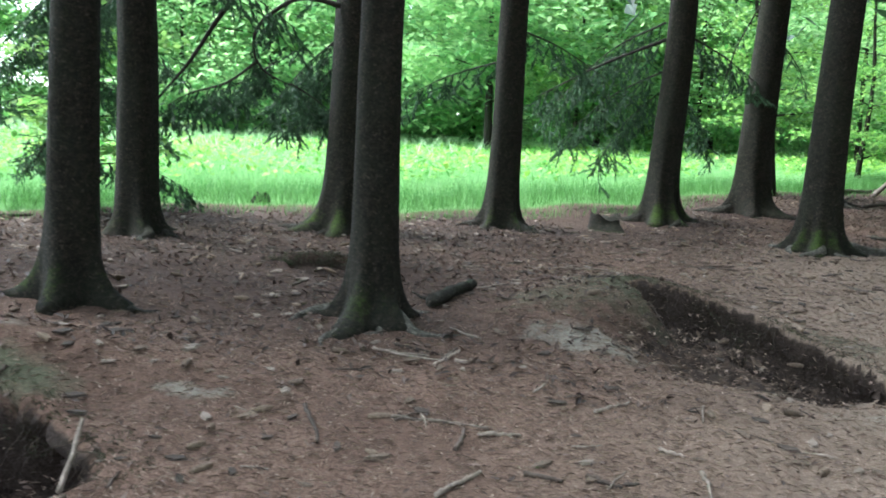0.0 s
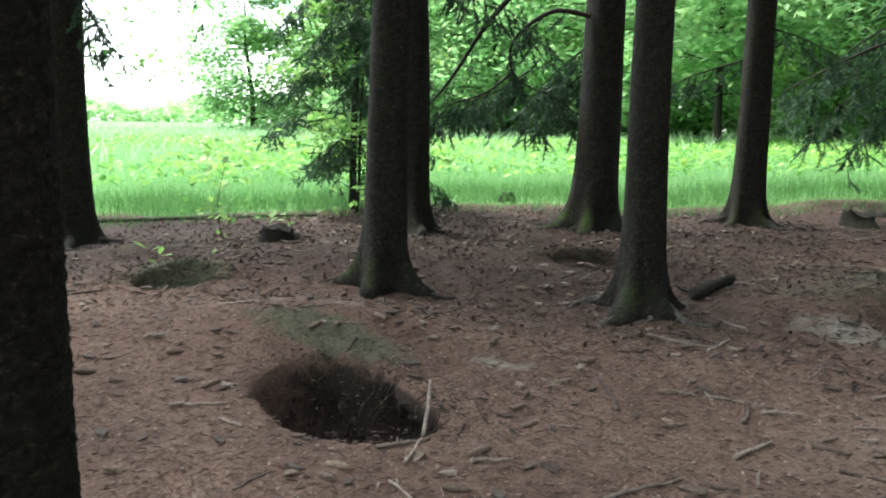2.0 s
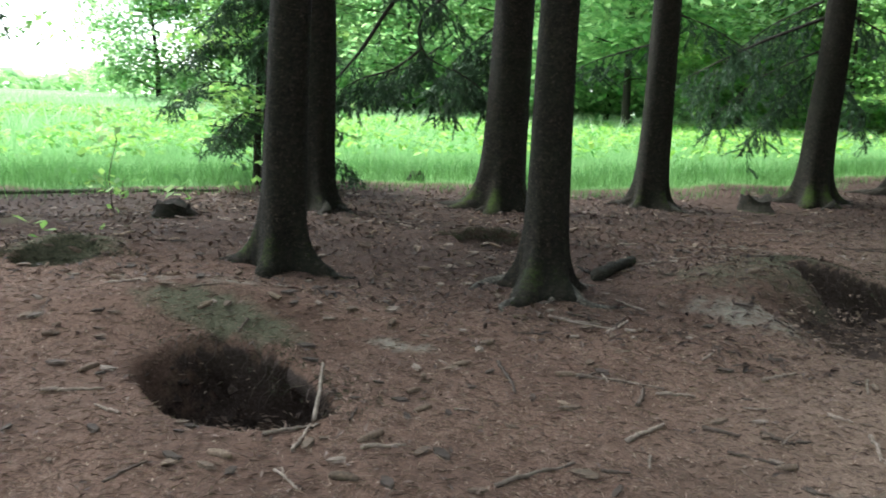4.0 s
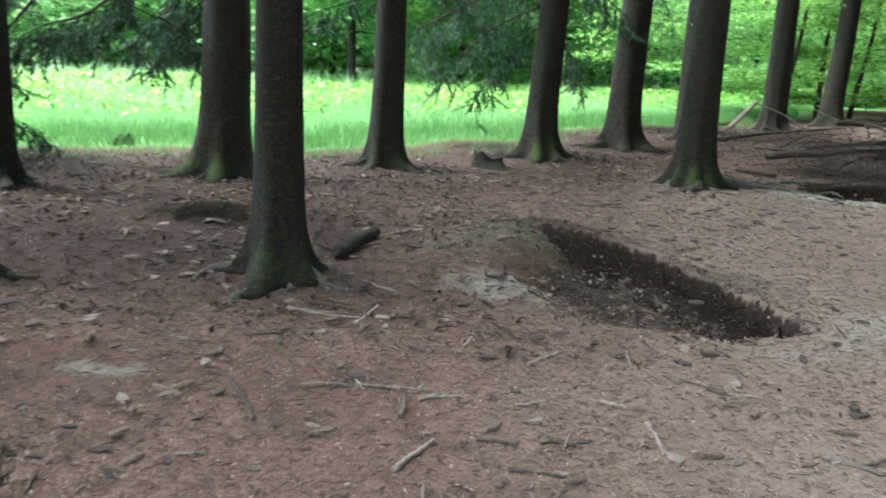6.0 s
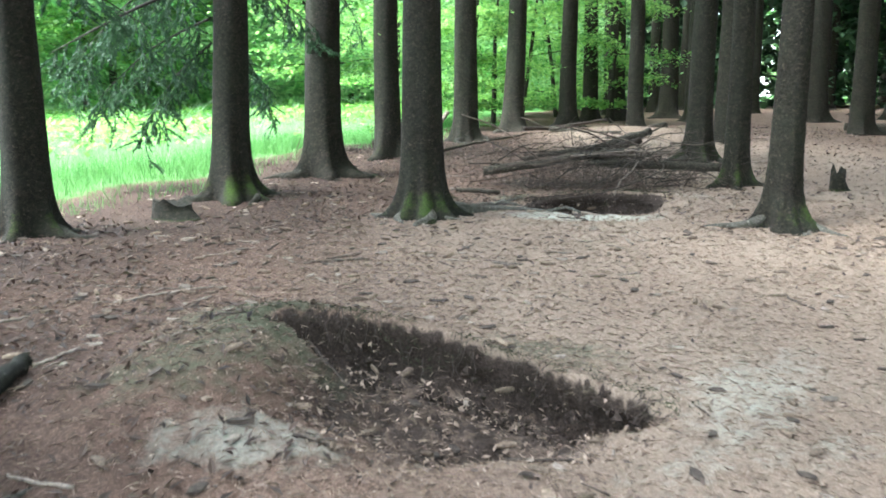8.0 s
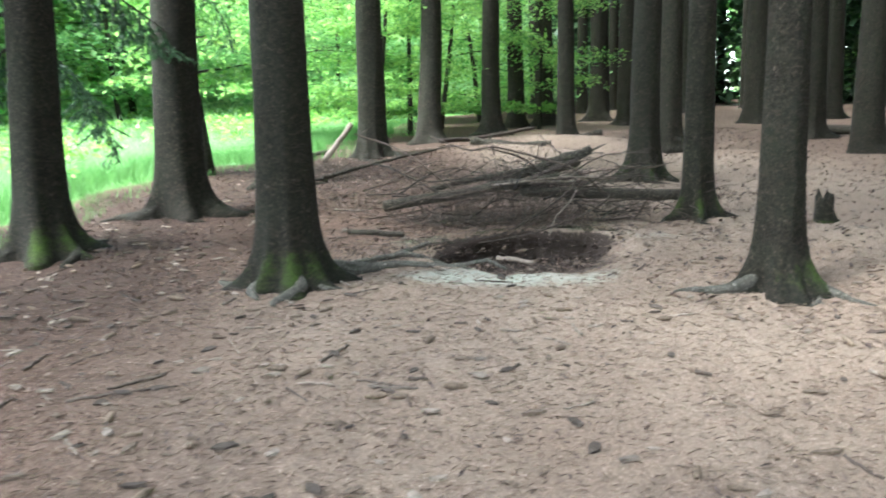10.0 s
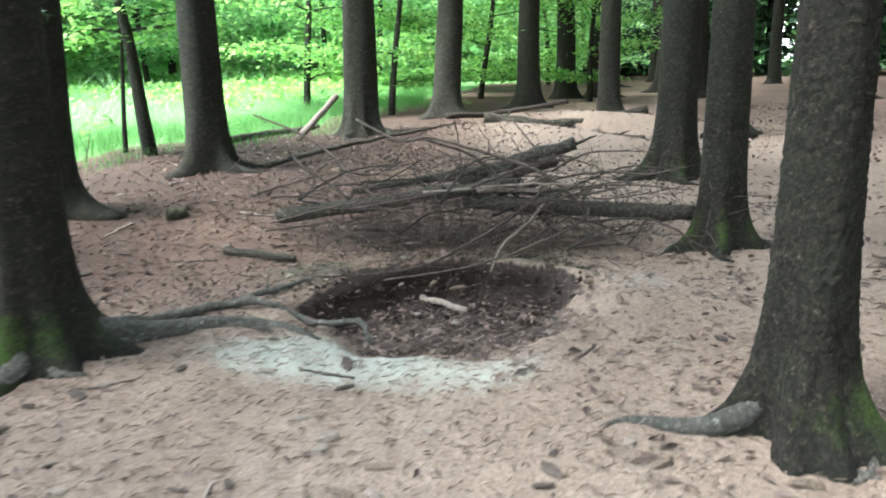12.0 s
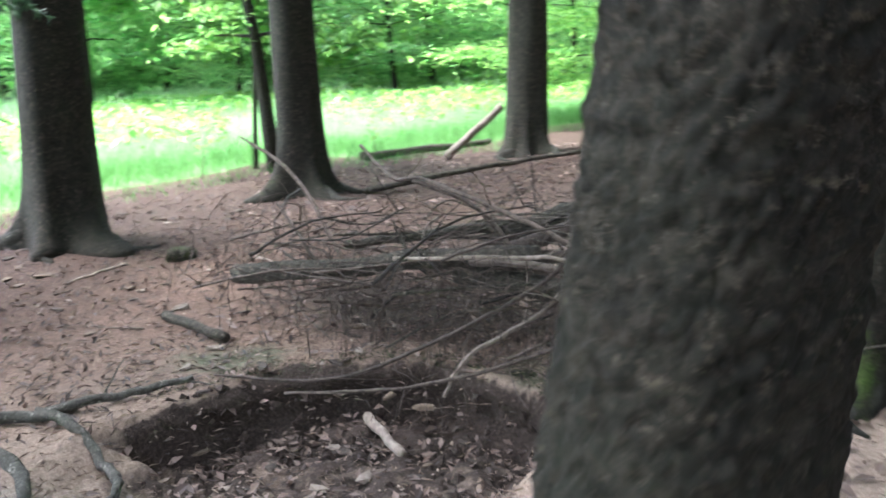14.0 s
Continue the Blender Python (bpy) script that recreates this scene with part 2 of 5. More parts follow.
def tube(path, radii, sides=8, seed=0, rough=0.0):
    """A tapered tube along a path: vertices and faces, closed at both ends."""
    rng = random.Random(seed)
    pts = [Vector(p) for p in path]
    verts, faces = [], []
    up = Vector((0.13, 0.21, 0.97))
    for i, p in enumerate(pts):
        d = (pts[min(i + 1, len(pts) - 1)] - pts[max(i - 1, 0)]).normalized()
        side = d.cross(up)
        if side.length < 0.05:
            side = d.cross(Vector((1, 0, 0)))
        side.normalize()
        top = side.cross(d)
        for k in range(sides):
            a = 2 * math.pi * k / sides
            r = radii[i] * (1 + rough * (rng.random() - 0.5))
            verts.append(p + r * (math.cos(a) * side + math.sin(a) * top))
    for i in range(len(pts) - 1):
        for k in range(sides):
            a, b = i * sides + k, i * sides + (k + 1) % sides
            faces.append((a, b, b + sides, a + sides))
    faces.append(tuple(range(sides - 1, -1, -1)))
    last = (len(pts) - 1) * sides
    faces.append(tuple(range(last, last + sides)))
    return verts, faces


def join(pieces):
    verts, faces = [], []
    for v, f in pieces:
        o = len(verts)
        verts.extend(v)
        faces.extend(tuple(i + o for i in face) for face in f)
    return verts, faces


def wander(start, end, steps, wobble, seed, sag=0.0):
    rng = random.Random(seed)
    a, b = Vector(start), Vector(end)
    length = (b - a).length
    out = []
    ph = [rng.uniform(0, 6.28) for _ in range(6)]
    for i in range(steps + 1):
        t = i / steps
        w = wobble * length * math.sin(math.pi * min(1, t * 1.0))
        o = Vector((math.sin(3.1 * t + ph[0]) + 0.5 * math.sin(9 * t + ph[1]), math.sin(3.7 * t + ph[2]) + 0.5 * math.sin(8 * t + ph[3]), 0.6 * math.sin(4 * t + ph[4]))) * w
        out.append(a.lerp(b, t) + o + Vector((0, 0, -sag * 4 * t * (1 - t))))
    return out


def leaf_quads(centres, size, rng, flat=0.5, ratio=0.55, droop=0.0):
    """Diamond leaves, folded along the rib: (n, 3) centres, sizes; returns arrays of vertices and faces."""
    n = len(centres)
    ang = rng.uniform(0, 2 * np.pi, n)
    tilt = rng.normal(0, 1 - flat, n) - droop
    d = np.stack([np.cos(ang) * np.cos(tilt), np.sin(ang) * np.cos(tilt), np.sin(tilt)], 1)
    s = np.stack([-np.sin(ang), np.cos(ang), rng.normal(0, 0.5 * (1.2 - flat), n)], 1)
    s /= np.linalg.norm(s, axis=1, keepdims=True)
    nrm = np.cross(d, s)
    L = (size * rng.uniform(0.6, 1.3, n))[:, None]
    W = L * ratio
    base = centres - d * L * 0.5
    v = np.stack([base, base + d * L * 0.45 + s * W * 0.5 + nrm * L * 0.08, base + d * L, base + d * L * 0.45 - s * W * 0.5 + nrm * L * 0.08], 1)
    idx = np.arange(n)[:, None] * 4
    f = np.concatenate([idx + np.array([[0, 1, 2]]), idx + np.array([[0, 2, 3]])], 0)
    return v.reshape(-1, 3), f


# ---- terrain ----
EDGE_X = (-60, -12, -6.6, -2.4, 0.3, 2.0, 4.5, 6.5, 9.0, 14.0, 20.0, 34.0)
EDGE_Y = (-10, 6.6, 9.9, 12.2, 12.5, 13.6, 15.9, 17.4, 18.9, 24.0, 31.0, 40.0)


def edge_y(x):
    """Where the wood ends and the meadow begins."""
    return np.interp(x, EDGE_X, EDGE_Y) + 0.35 * np.sin(1.3 * x) + 0.2 * np.sin(3.1 * x + 1)


def hill(x, y, cx, cy, height, sx, sy, turn=0.0):
    c, s = math.cos(radians(turn)), math.sin(radians(turn))
    u, v = (x - cx) * c + (y - cy) * s, -(x - cx) * s + (y - cy) * c
    return height * np.exp(-0.5 * ((u / sx) ** 2 + (v / sy) ** 2))


def step(a, b, t):
    t = np.clip((t - a) / (b - a), 0, 1)
    return t * t * (3 - 2 * t)


def pit_shape(x, y, cx, cy, half, far, near, turn, inner_near=0.4, inner_far=0.76):
    """1 in the pit, 0 outside: steep on its far side, gentle on its near side."""
    c, s = math.cos(radians(turn)), math.sin(radians(turn))
    wob = 0.03 * np.sin(2.6 * x - 3.3 * y + 1) + 0.07 * np.sin(5 * x + 2 * y) + 0.05 * np.sin(9 * y - 4 * x)
    u, v = (x - cx) * c + (y - cy) * s, -(x - cx) * s + (y - cy) * c
    r = np.sqrt((u / half) ** 2 + (v / np.where(v > 0, far, near)) ** 2) * (1 + wob)
    inner = np.where(v > 0, inner_far, inner_near)
    return 1 - step(inner, 1.0 + 0 * r, r)


PIT_1 = (-1.85, 3.58, 0.68, 0.4, 0.42, -27, 0.72, 0.76)
PIT_2 = (2.13, 5.98, 1.16, 0.4, 0.98, -46, 0.28, 0.74)
PIT_3 = (6.62, 9.95, 1.02, 1.0, 1.1, -20, 0.4, 0.76)
PIT_4 = (-0.95, 7.35, 0.42, 0.18, 0.25, -5)
PIT_5 = (-3.98, 5.2, 0.34, 0.16, 0.16, 10)
PIT_6 = (12.0, 15.5, 1.7, 0.75, 0.55, -66)


def waves(x, y):
    return (0.5 * np.sin(1.7 * x + 0.6 * y) * np.sin(1.1 * y - 0.4 * x + 2) + 0.3 * np.sin(3.9 * x - 1.3 * y + 1) * np.sin(3.1 * y + 0.7 * x)
            + 0.2 * np.sin(7.7 * x + 3.1 * y) * np.sin(8.3 * y - 2.3 * x + 0.5))


def ground_z(x, y):
    x, y = np.asarray(x, float), np.asarray(y, float)
    yc = np.clip(y, -4, 17) + 0.28 * np.clip(y - 17, 0, 60)
    xc = np.clip(x, -8, 16)
    z = -0.29 + 0.036 * yc + 0.014 * xc
    z = z + hill(x, y, -3.3, 5.9, 0.17, 1.5, 1.2) + hill(x, y, -3.9, 7.2, 0.12, 2.0, 1.8)
    z = z + hill(x, y, -2.4, 4.48, 0.22, 0.7, 0.28, 4) + hill(x, y, -3.95, 5.45, 0.12, 0.35, 0.14, 10) + hill(x, y, -5.2, 6.4, 0.1, 0.35, 0.2) + hill(x, y, 10.75, 15.2, 0.24, 1.3, 0.65, -66) + hill(x, y, 12.95, 16.1, 0.22, 1.6, 0.4, -66)
    z = z + hill(x, y, 2.6, 4.9, -0.13, 1.3, 1.0)
    z = z + hill(x, y, 1.1, 6.35, 0.2, 0.5, 0.45) + hill(x, y, 1.75, 6.75, 0.17, 0.75, 0.3, -43)
    z = z + hill(x, y, 6.2, 11.2, -0.1, 1.2, 1.0) + hill(x, y, 2.2, 12.3, -0.09, 2.0, 1.3)
    z = z + hill(x, y, -0.95, 7.62, 0.13, 0.45, 0.2)
    z = z + 0.022 * waves(x, y) * np.clip(1 - (np.abs(y - 8) - 14) / 10, 0.15, 1)
    z = z - 0.42 * pit_shape(x, y, *PIT_1) - 0.33 * pit_shape(x, y, *PIT_2) - 0.27 * pit_shape(x, y, *PIT_3) - 0.22 * pit_shape(x, y, *PIT_6) - 0.09 * pit_shape(x, y, *PIT_4) - 0.14 * pit_shape(x, y, *PIT_5)
    return z


def gz(x, y):
    return float(ground_z(x, y))


def axis(marks):
    out = []
    for (a, d), (b, _) in zip(marks, marks[1:]):
        out.extend(np.arange(a, b - d * 0.3, d))
    return np.array(out + [marks[-1][0]])


def leafy_shade_cover(x, y):
    """Where old leaves and painted tree shade darken the floor: near the meadow and west of the path."""
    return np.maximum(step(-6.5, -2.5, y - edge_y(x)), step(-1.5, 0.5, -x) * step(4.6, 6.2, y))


def build_ground():
    xs = axis([(-900, 150), (-150, 30), (-30, 3), (-9, 0.3), (-4.5, 0.034), (9.2, 0.14), (16, 0.6), (40, 8), (120, 60), (900, 1)])
    ys = axis([(-900, 150), (-150, 30), (-30, 3), (-6, 0.4), (2.6, 0.034), (12.6, 0.12), (19, 0.6), (50, 6), (120, 60), (900, 1)])
    gx, gy = np.meshgrid(xs, ys)
    x, y = gx.ravel(), gy.ravel()
    z = ground_z(x, y)
    near = (np.abs(x - 2.5) < 7) & (np.abs(y - 7) < 6)
    z = z + np.where(near, 0.006 * np.sin(23 * x + 11 * y) * np.sin(19 * y - 7 * x) + 0.004 * np.sin(41 * x - 13 * y) * np.sin(37 * y + 5 * x), 0)
    pits = np.maximum.reduce([pit_shape(x, y, *p) for p in (PIT_1, PIT_2, PIT_3)])
    z = z + pits * (0.022 * np.sin(13 * x + 5 * y) * np.sin(11 * y - 6 * x + 1) + 0.014 * np.sin(29 * x - 17 * y) * np.sin(31 * y + 9 * x))
    # the far walls are crumbled and undercut: their lower part lies further back than the rim
    for p, deep in ((PIT_1, 0.26), (PIT_2, 0.14), (PIT_3, 0.16)):
        c, s = math.cos(radians(p[5])), math.sin(radians(p[5]))
        k = pit_shape(x, y, *p)
        u, v = (x - p[0]) * c + (y - p[1]) * s, -(x - p[0]) * s + (y - p[1]) * c
        crumble = 0.75 + 0.4 * np.sin(7 * u + 4 * v) * np.sin(5 * u + 2) + 0.12 * np.sin(23 * u - 21 * v) * np.sin(19 * v + 9 * u)
        back = step(-0.05, 0.25, v / p[3]) * deep * crumble * (np.clip(4 * k * (1.15 - k), 0, 1) * step(0.25, 0.8, k) - 0.25 * step(0.02, 0.2, k) * (1 - step(0.2, 0.5, k)))
        x, y = x - s * back, y + c * back
        z = z + 0.014 * 4 * k * (1 - k) * np.sin(31 * u + 13 * v) * np.sin(23 * v - 19 * u + 1)
    nx, ny = len(xs), len(ys)
    i = (np.arange(ny - 1)[:, None] * nx + np.arange(nx - 1)[None, :]).ravel()
    faces = np.stack([i, i + 1, i + nx + 1, i + nx], 1)
    x0, y0 = gx.ravel(), gy.ravel()
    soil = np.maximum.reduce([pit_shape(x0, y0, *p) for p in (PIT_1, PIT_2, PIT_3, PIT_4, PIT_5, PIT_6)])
    # Far walls get the full dark earth, part of their shade in the colour.
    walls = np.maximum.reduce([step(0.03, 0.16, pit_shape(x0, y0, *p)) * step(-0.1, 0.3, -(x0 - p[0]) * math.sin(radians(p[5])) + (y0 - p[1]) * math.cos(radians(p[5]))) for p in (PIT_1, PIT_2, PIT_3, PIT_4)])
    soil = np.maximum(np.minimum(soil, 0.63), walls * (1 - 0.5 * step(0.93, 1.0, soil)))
    # The soil colour also darkens the ground under and behind the heap.
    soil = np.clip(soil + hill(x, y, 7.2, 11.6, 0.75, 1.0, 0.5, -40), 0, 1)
    sand = np.clip(hill(x, y, 0.85, 5.75, 0.45, 0.42, 0.28, -15) + hill(x, y, 1.3, 5.6, 0.3, 0.3, 0.2) + hill(x, y, 5.6, 9.3, 1.05, 0.55, 0.27, -48) + hill(x, y, 6.35, 8.75, 0.35, 0.42, 0.13, 12)
                   + hill(x, y, 3.25, 5.1, 0.36, 0.35, 0.3) + hill(x, y, 2.45, 4.75, 0.42, 0.5, 0.2) + hill(x, y, 3.9, 5.3, 0.41, 0.6, 0.3) + hill(x, y, 3.3, 4.45, 0.41, 0.35, 0.15) + hill(x, y, 7.75, 9.5, 0.5, 0.3, 0.35)
                   + hill(x, y, -2.42, 4.55, 0.48, 0.6, 0.16, 4) + hill(x, y, -1.1, 4.25, 0.55, 0.25, 0.12) + hill(x, y, 12.9, 14.6, 0.5, 0.5, 0.2, 10), 0, 1)
    sand = sand * (1 - step(0.12, 0.45, np.maximum.reduce([pit_shape(x0, y0, *p) for p in (PIT_1, PIT_2, PIT_3)])))
    moss = np.clip(hill(x, y, 0.9, 6.35, 0.55, 0.55, 0.4) + hill(x, y, 1.5, 6.85, 0.6, 0.6, 0.25, -43) + hill(x, y, -2.2, 4.22, 0.85, 0.5, 0.14, -10) + hill(x, y, -3.98, 5.4, 0.9, 0.4, 0.2) + hill(x, y, -5.2, 6.4, 0.6, 0.4, 0.2) + hill(x, y, -0.95, 7.6, 0.4, 0.4, 0.15)
                   + hill(x, y, 2.9, 6.0, 0.55, 0.5, 0.25, -36) + hill(x, y, 6.2, 11.1, 0.7, 0.35, 0.2) + hill(x, y, 7.6, 10.4, 0.6, 0.3, 0.3), 0, 1)
    moss = moss * (1 - 0.9 * walls)
    meadow = step(-0.5, 1.0, y - edge_y(x))
    shade_litter = leafy_shade_cover(x, y) * (1 - meadow)
    # Tan fades at the edge, by the heap and far east, partly for shade.
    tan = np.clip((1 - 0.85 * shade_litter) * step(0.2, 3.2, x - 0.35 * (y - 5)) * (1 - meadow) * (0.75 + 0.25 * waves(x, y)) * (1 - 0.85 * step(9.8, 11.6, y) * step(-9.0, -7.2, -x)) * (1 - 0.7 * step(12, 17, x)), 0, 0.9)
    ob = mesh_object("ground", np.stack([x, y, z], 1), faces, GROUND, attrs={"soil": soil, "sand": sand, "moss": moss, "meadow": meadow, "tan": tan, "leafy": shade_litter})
    tagged(ob, "brown needle-covered forest floor with dug pits, running into green meadow", "ground", kind="structure")


build_ground()


# ---- spruces ----
# Crowns hang mostly out of view; added to shade the forest floor.
def crown_mesh(seed):
    rng = np.random.default_rng(seed)
    cs = []
    for k in range(80):
        h = 5.6 + 12.5 * (k / 80)
        a = k * 2.399 + rng.uniform(-0.3, 0.3)
        reach = 3.4 * (1 - (h - 5.6) / 14.5) + 0.3
        t = np.sqrt(rng.uniform(0.04, 1, 8))
        c = np.stack([np.cos(a) * reach * t, np.sin(a) * reach * t, h - 0.9 * t * t - 0.25 * rng.random(8)], 1)
        c[:, :2] += rng.normal(0, 0.22, (8, 2))
        cs.append(c)
    v, f = leaf_quads(np.concatenate(cs), 0.52, rng, 0.6, 0.5, 0.3)
    me = bpy.data.meshes.new("crown")
    me.from_pydata(v.tolist(), [], f.tolist())
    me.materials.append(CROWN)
    return me


CROWNS = [crown_mesh(s) for s in (11, 12, 13)]


def spruce(x, y, diameter, lean=(0, 0), roots=(), moss=0.7, flare=1.0, seed=0, height=19.0, sides=64, name="spruce_tree", label="", stubs=0, moss_side=-110, crown_drop=0.0, rough=False, bare=False):
    """A tall spruce: bark trunk with a flared foot, roots that run out over the ground, and a crown high up."""
    rng = random.Random(seed * 7 + 3)
    z0 = gz(x, y)
    tree = new(name)
    tree.matrix_world = pose(x, y, z0)
    tagged(tree, label or "tall spruce with dark scaly bark and mossy flared foot", "tree", "spruces of the wood", "thing")
    lobes = [(radians(a), w) for a, w, _ in roots] or [(rng.uniform(0, 6.28), rng.uniform(0.5, 1)) for _ in range(5)]
    lobes += [(rng.uniform(0, 6.28), rng.uniform(0.3, 0.55)) for _ in range(3)]
    levels = [-0.25, -0.18, -0.06, 0.0, 0.05, 0.1, 0.16, 0.23, 0.27, 0.31, 0.36, 0.42, 0.5, 0.62, 0.76, 0.92, 1.1, 1.3, 1.55, 1.85, 2.2, 2.6, 3.1, 3.7, 4.5, 6, 9, 13, height]
    if rough:
        levels = levels[:10] + [0.322 + 0.012 * i for i in range(185)] + levels[22:]
    verts, moss_v = [], []
    r0 = diameter / 2
    ph = [rng.uniform(0, 6.28) for _ in range(4)]
    for h in levels:
        taper = (1 - max(h - 1.0, 0) / (height * 1.08))
        swell = 0.17 * math.exp(-max(h, 0) / 0.5) + 0.1 * flare * math.exp(-max(h, 0) / 0.15)
        cx, cy = math.tan(radians(lean[0])) * h + 0.012 * math.sin(h * 0.9 + ph[0]) * min(h, 2), math.tan(radians(lean[1])) * h
        for k in range(sides):
            a = 2 * math.pi * k / sides
            near = [w * math.exp(-0.5 * ((math.remainder(a - b, 2 * math.pi)) / 0.19) ** 2) for b, w in lobes]
            leg = sum(near)
            r = r0 * taper * (1 + swell) + diameter * flare * leg * (0.42 * math.exp(-max(h, 0) / 0.19) + 0.3 * math.exp(-max(h, 0) / 0.06)) + 0.06 * diameter * leg * math.exp(-max(h, 0) / 0.5)
            r *= 1 + 0.03 * math.sin(3 * a + ph[1] + 0.7 * h) + 0.022 * math.sin(5 * a + ph[2] - 1.3 * h) + 0.012 * (rng.random() - 0.5)
            if rough and h < 2.7:
                q = Vector((math.cos(a) * r0 * 26, math.sin(a) * r0 * 26, h * 40 + seed)) + Vector((1, 1, 1)) * noise.noise(Vector((a * 7, h * 9, seed)))
                dist, cells = noise.voronoi(q)
                cell = cells[0]
                r += (0.011 * min(1.0, 2.2 * (dist[1] - dist[0])) * (0.45 + 0.8 * abs(noise.noise(cell * 3.7))) - 0.006 * max(-1.0, min(1.0, q.z - cell.z)) + 0.003 * noise.noise(q * 2.5))
            verts.append((cx + r * math.cos(a), cy + r * math.sin(a), h))
            sidef = 0.5 + 0.5 * math.cos(a - radians(moss_side))
            moss_v.append(min(1, moss * (0.12 + 0.33 * sidef + 0.5 * min(leg, 1)) * math.exp(-((max(h, 0) - 0.14) / 0.24) ** 2) + 0.14 * sidef))
    faces = []
    for i in range(len(levels) - 1):
        for k in range(sides):
            a, b = i * sides + k, i * sides + (k + 1) % sides
            faces.append((a, b, b + sides, a + sides))
    mesh_object("trunk", verts, faces, BARK, tree, attrs={"moss": moss_v})
    for n, (ang, w, length) in enumerate(roots):
        if length <= 0:
            continue
        pts, rad = [], []
        bend = rng.uniform(-0.5, 0.5)
        steps = 12
        for i in range(steps + 1):
            t = i / steps
            aa = radians(ang) + bend * t * t + 0.12 * math.sin(6 * t + n)
            d = r0 * 1.1 + length * t
            px, py = d * math.cos(aa), d * math.sin(aa)
            rr = r0 * (0.34 * w * (1 - t) ** 0.75 + 0.06)
            pz = gz(x + px, y + py) - z0 + 0.06 * math.exp(-t * 5) + rr * (0.55 - 0.75 * t)
            pts.append((px, py, pz))
            rad.append(rr)
        v, f = tube(pts, rad, 10, seed + n, 0.12)
        mesh_object("root", v, f, ROOT if bare else FOOT, tree, attrs={"moss": [min(1.0, moss * 0.7 * max(0.0, 1 - (i // 10) / 5)) for i in range(len(v))]})
    for n in range(stubs):
        h = rng.uniform(1.0, 3.6)
        a = rng.uniform(0, 6.28)
        l = rng.uniform(0.08, 0.4)
        p0 = (math.tan(radians(lean[0])) * h + r0 * 0.8 * math.cos(a), math.tan(radians(lean[1])) * h + r0 * 0.8 * math.sin(a), h)
        p1 = (p0[0] + l * math.cos(a), p0[1] + l * math.sin(a), h - l * rng.uniform(0, 0.4))
        v, f = tube(wander(p0, p1, 4, 0.05, n), [0.012, 0.01, 0.008, 0.006, 0.003], 5)
        mesh_object("dead_branch", v, f, DEADWOOD, tree)
    crown = new("crown", CROWNS[seed % 3])
    crown.parent = tree
    crown.matrix_basis = pose(math.tan(radians(lean[0])) * 9, math.tan(radians(lean[1])) * 9, -crown_drop, 0, 0, rng.uniform(0, 360))
    return tree


# x, y, trunk diameter, lean (degrees along x, along y), roots (bearing, weight, length), moss
spruce(-6.5, 7.2, 0.50, (0, 0), [(-60, 0.8, 0.5), (-130, 0.7, 0.4), (10, 0.6, 0.3)], 0.35, seed=1, crown_drop=1.4)
spruce(-2.32, 5.57, 0.3, (1.5, 0), [(-15, 0.8, 0.45), (-100, 0.5, 0.2), (-165, 0.8, 0.3), (80, 0.6, 0.2)], 0.75, seed=2)
spruce(-3.15, 8.81, 0.4, (-0.5, 0), [(-60, 1.0, 0.6), (-120, 0.7, 0.3), (0, 0.6, 0.3)], 0.6, seed=3, crown_drop=1.4)
spruce(-1.19, 10.15, 0.51, (1.3, 0), [(-150, 0.9, 0.5), (-95, 0.9, 0.3), (180, 0.8, 0.4), (-30, 0.7, 0.3)], 0.85, seed=4, crown_drop=1.4, flare=1.2)
spruce(-0.41, 5.94, 0.295, (0.1, 0), [(-103, 1.0, 0.62), (-45, 0.9, 0.5), (-170, 0.9, 0.45), (-70, 0.6, 0.3), (20, 0.6, 0.3), (110, 0.6, 0.2)], 0.62, seed=5, flare=1.15, bare=True)
spruce(0.67, 11.2, 0.385, (1.2, 0), [(-50, 1.0, 0.5), (180, 0.8, 0.35), (-120, 0.7, 0.25), (-10, 0.7, 0.3)], 0.75, seed=6, crown_drop=1.4)
spruce(3.08, 12.75, 0.43, (1.7, 0), [(-60, 1.0, 0.45), (180, 0.8, 0.4), (-110, 0.8, 0.25), (-10, 0.7, 0.4)], 0.85, seed=7, crown_drop=1.4)
spruce(4.73, 13.76, 0.5, (1.5, 0), [(-40, 0.9, 0.5), (180, 0.8, 0.6), (-100, 0.5, 0.3)], 0.55, seed=8, crown_drop=1.4)
spruce(4.36, 10.2, 0.41, (1.3, 0), [(-112, 1.0, 0.55), (-75, 0.7, 0.3), (-150, 0.8, 0.4), (-30, 0.8, 0.35), (0, 0.9, 1.2), (170, 0.7, 0.35)], 0.85, seed=9, flare=1.15, bare=True)
spruce(6.52, 15.23, 0.42, (0, 0), [(-60, 0.8, 0.5), (-10, 0.7, 0.5), (-140, 0.6, 0.3)], 0.55, seed=10, crown_drop=1.4)
spruce(9.2, 17.1, 0.47, (1.5, 0), [(-60, 0.8, 0.5), (-140, 0.8, 0.5)], 0.4, seed=11, crown_drop=1.4)
spruce(11.7, 19.0, 0.46, (3.2, 0), [], 0.4, seed=12, crown_drop=1.4, sides=18)
spruce(14.2, 20.0, 0.43, (0, 0), [], 0.4, seed=13, crown_drop=1.4, sides=18)
spruce(16.75, 22.15, 0.44, (0, 0), [], 0.4, seed=14, sides=18)
spruce(17.8, 22.2, 0.5, (0, 0), [], 0.4, seed=15, sides=18)
spruce(13.95, 17.26, 0.35, (0, 0), [(-70, 0.8, 0.5), (-20, 0.8, 0.4)], 0.4, seed=16, sides=18)
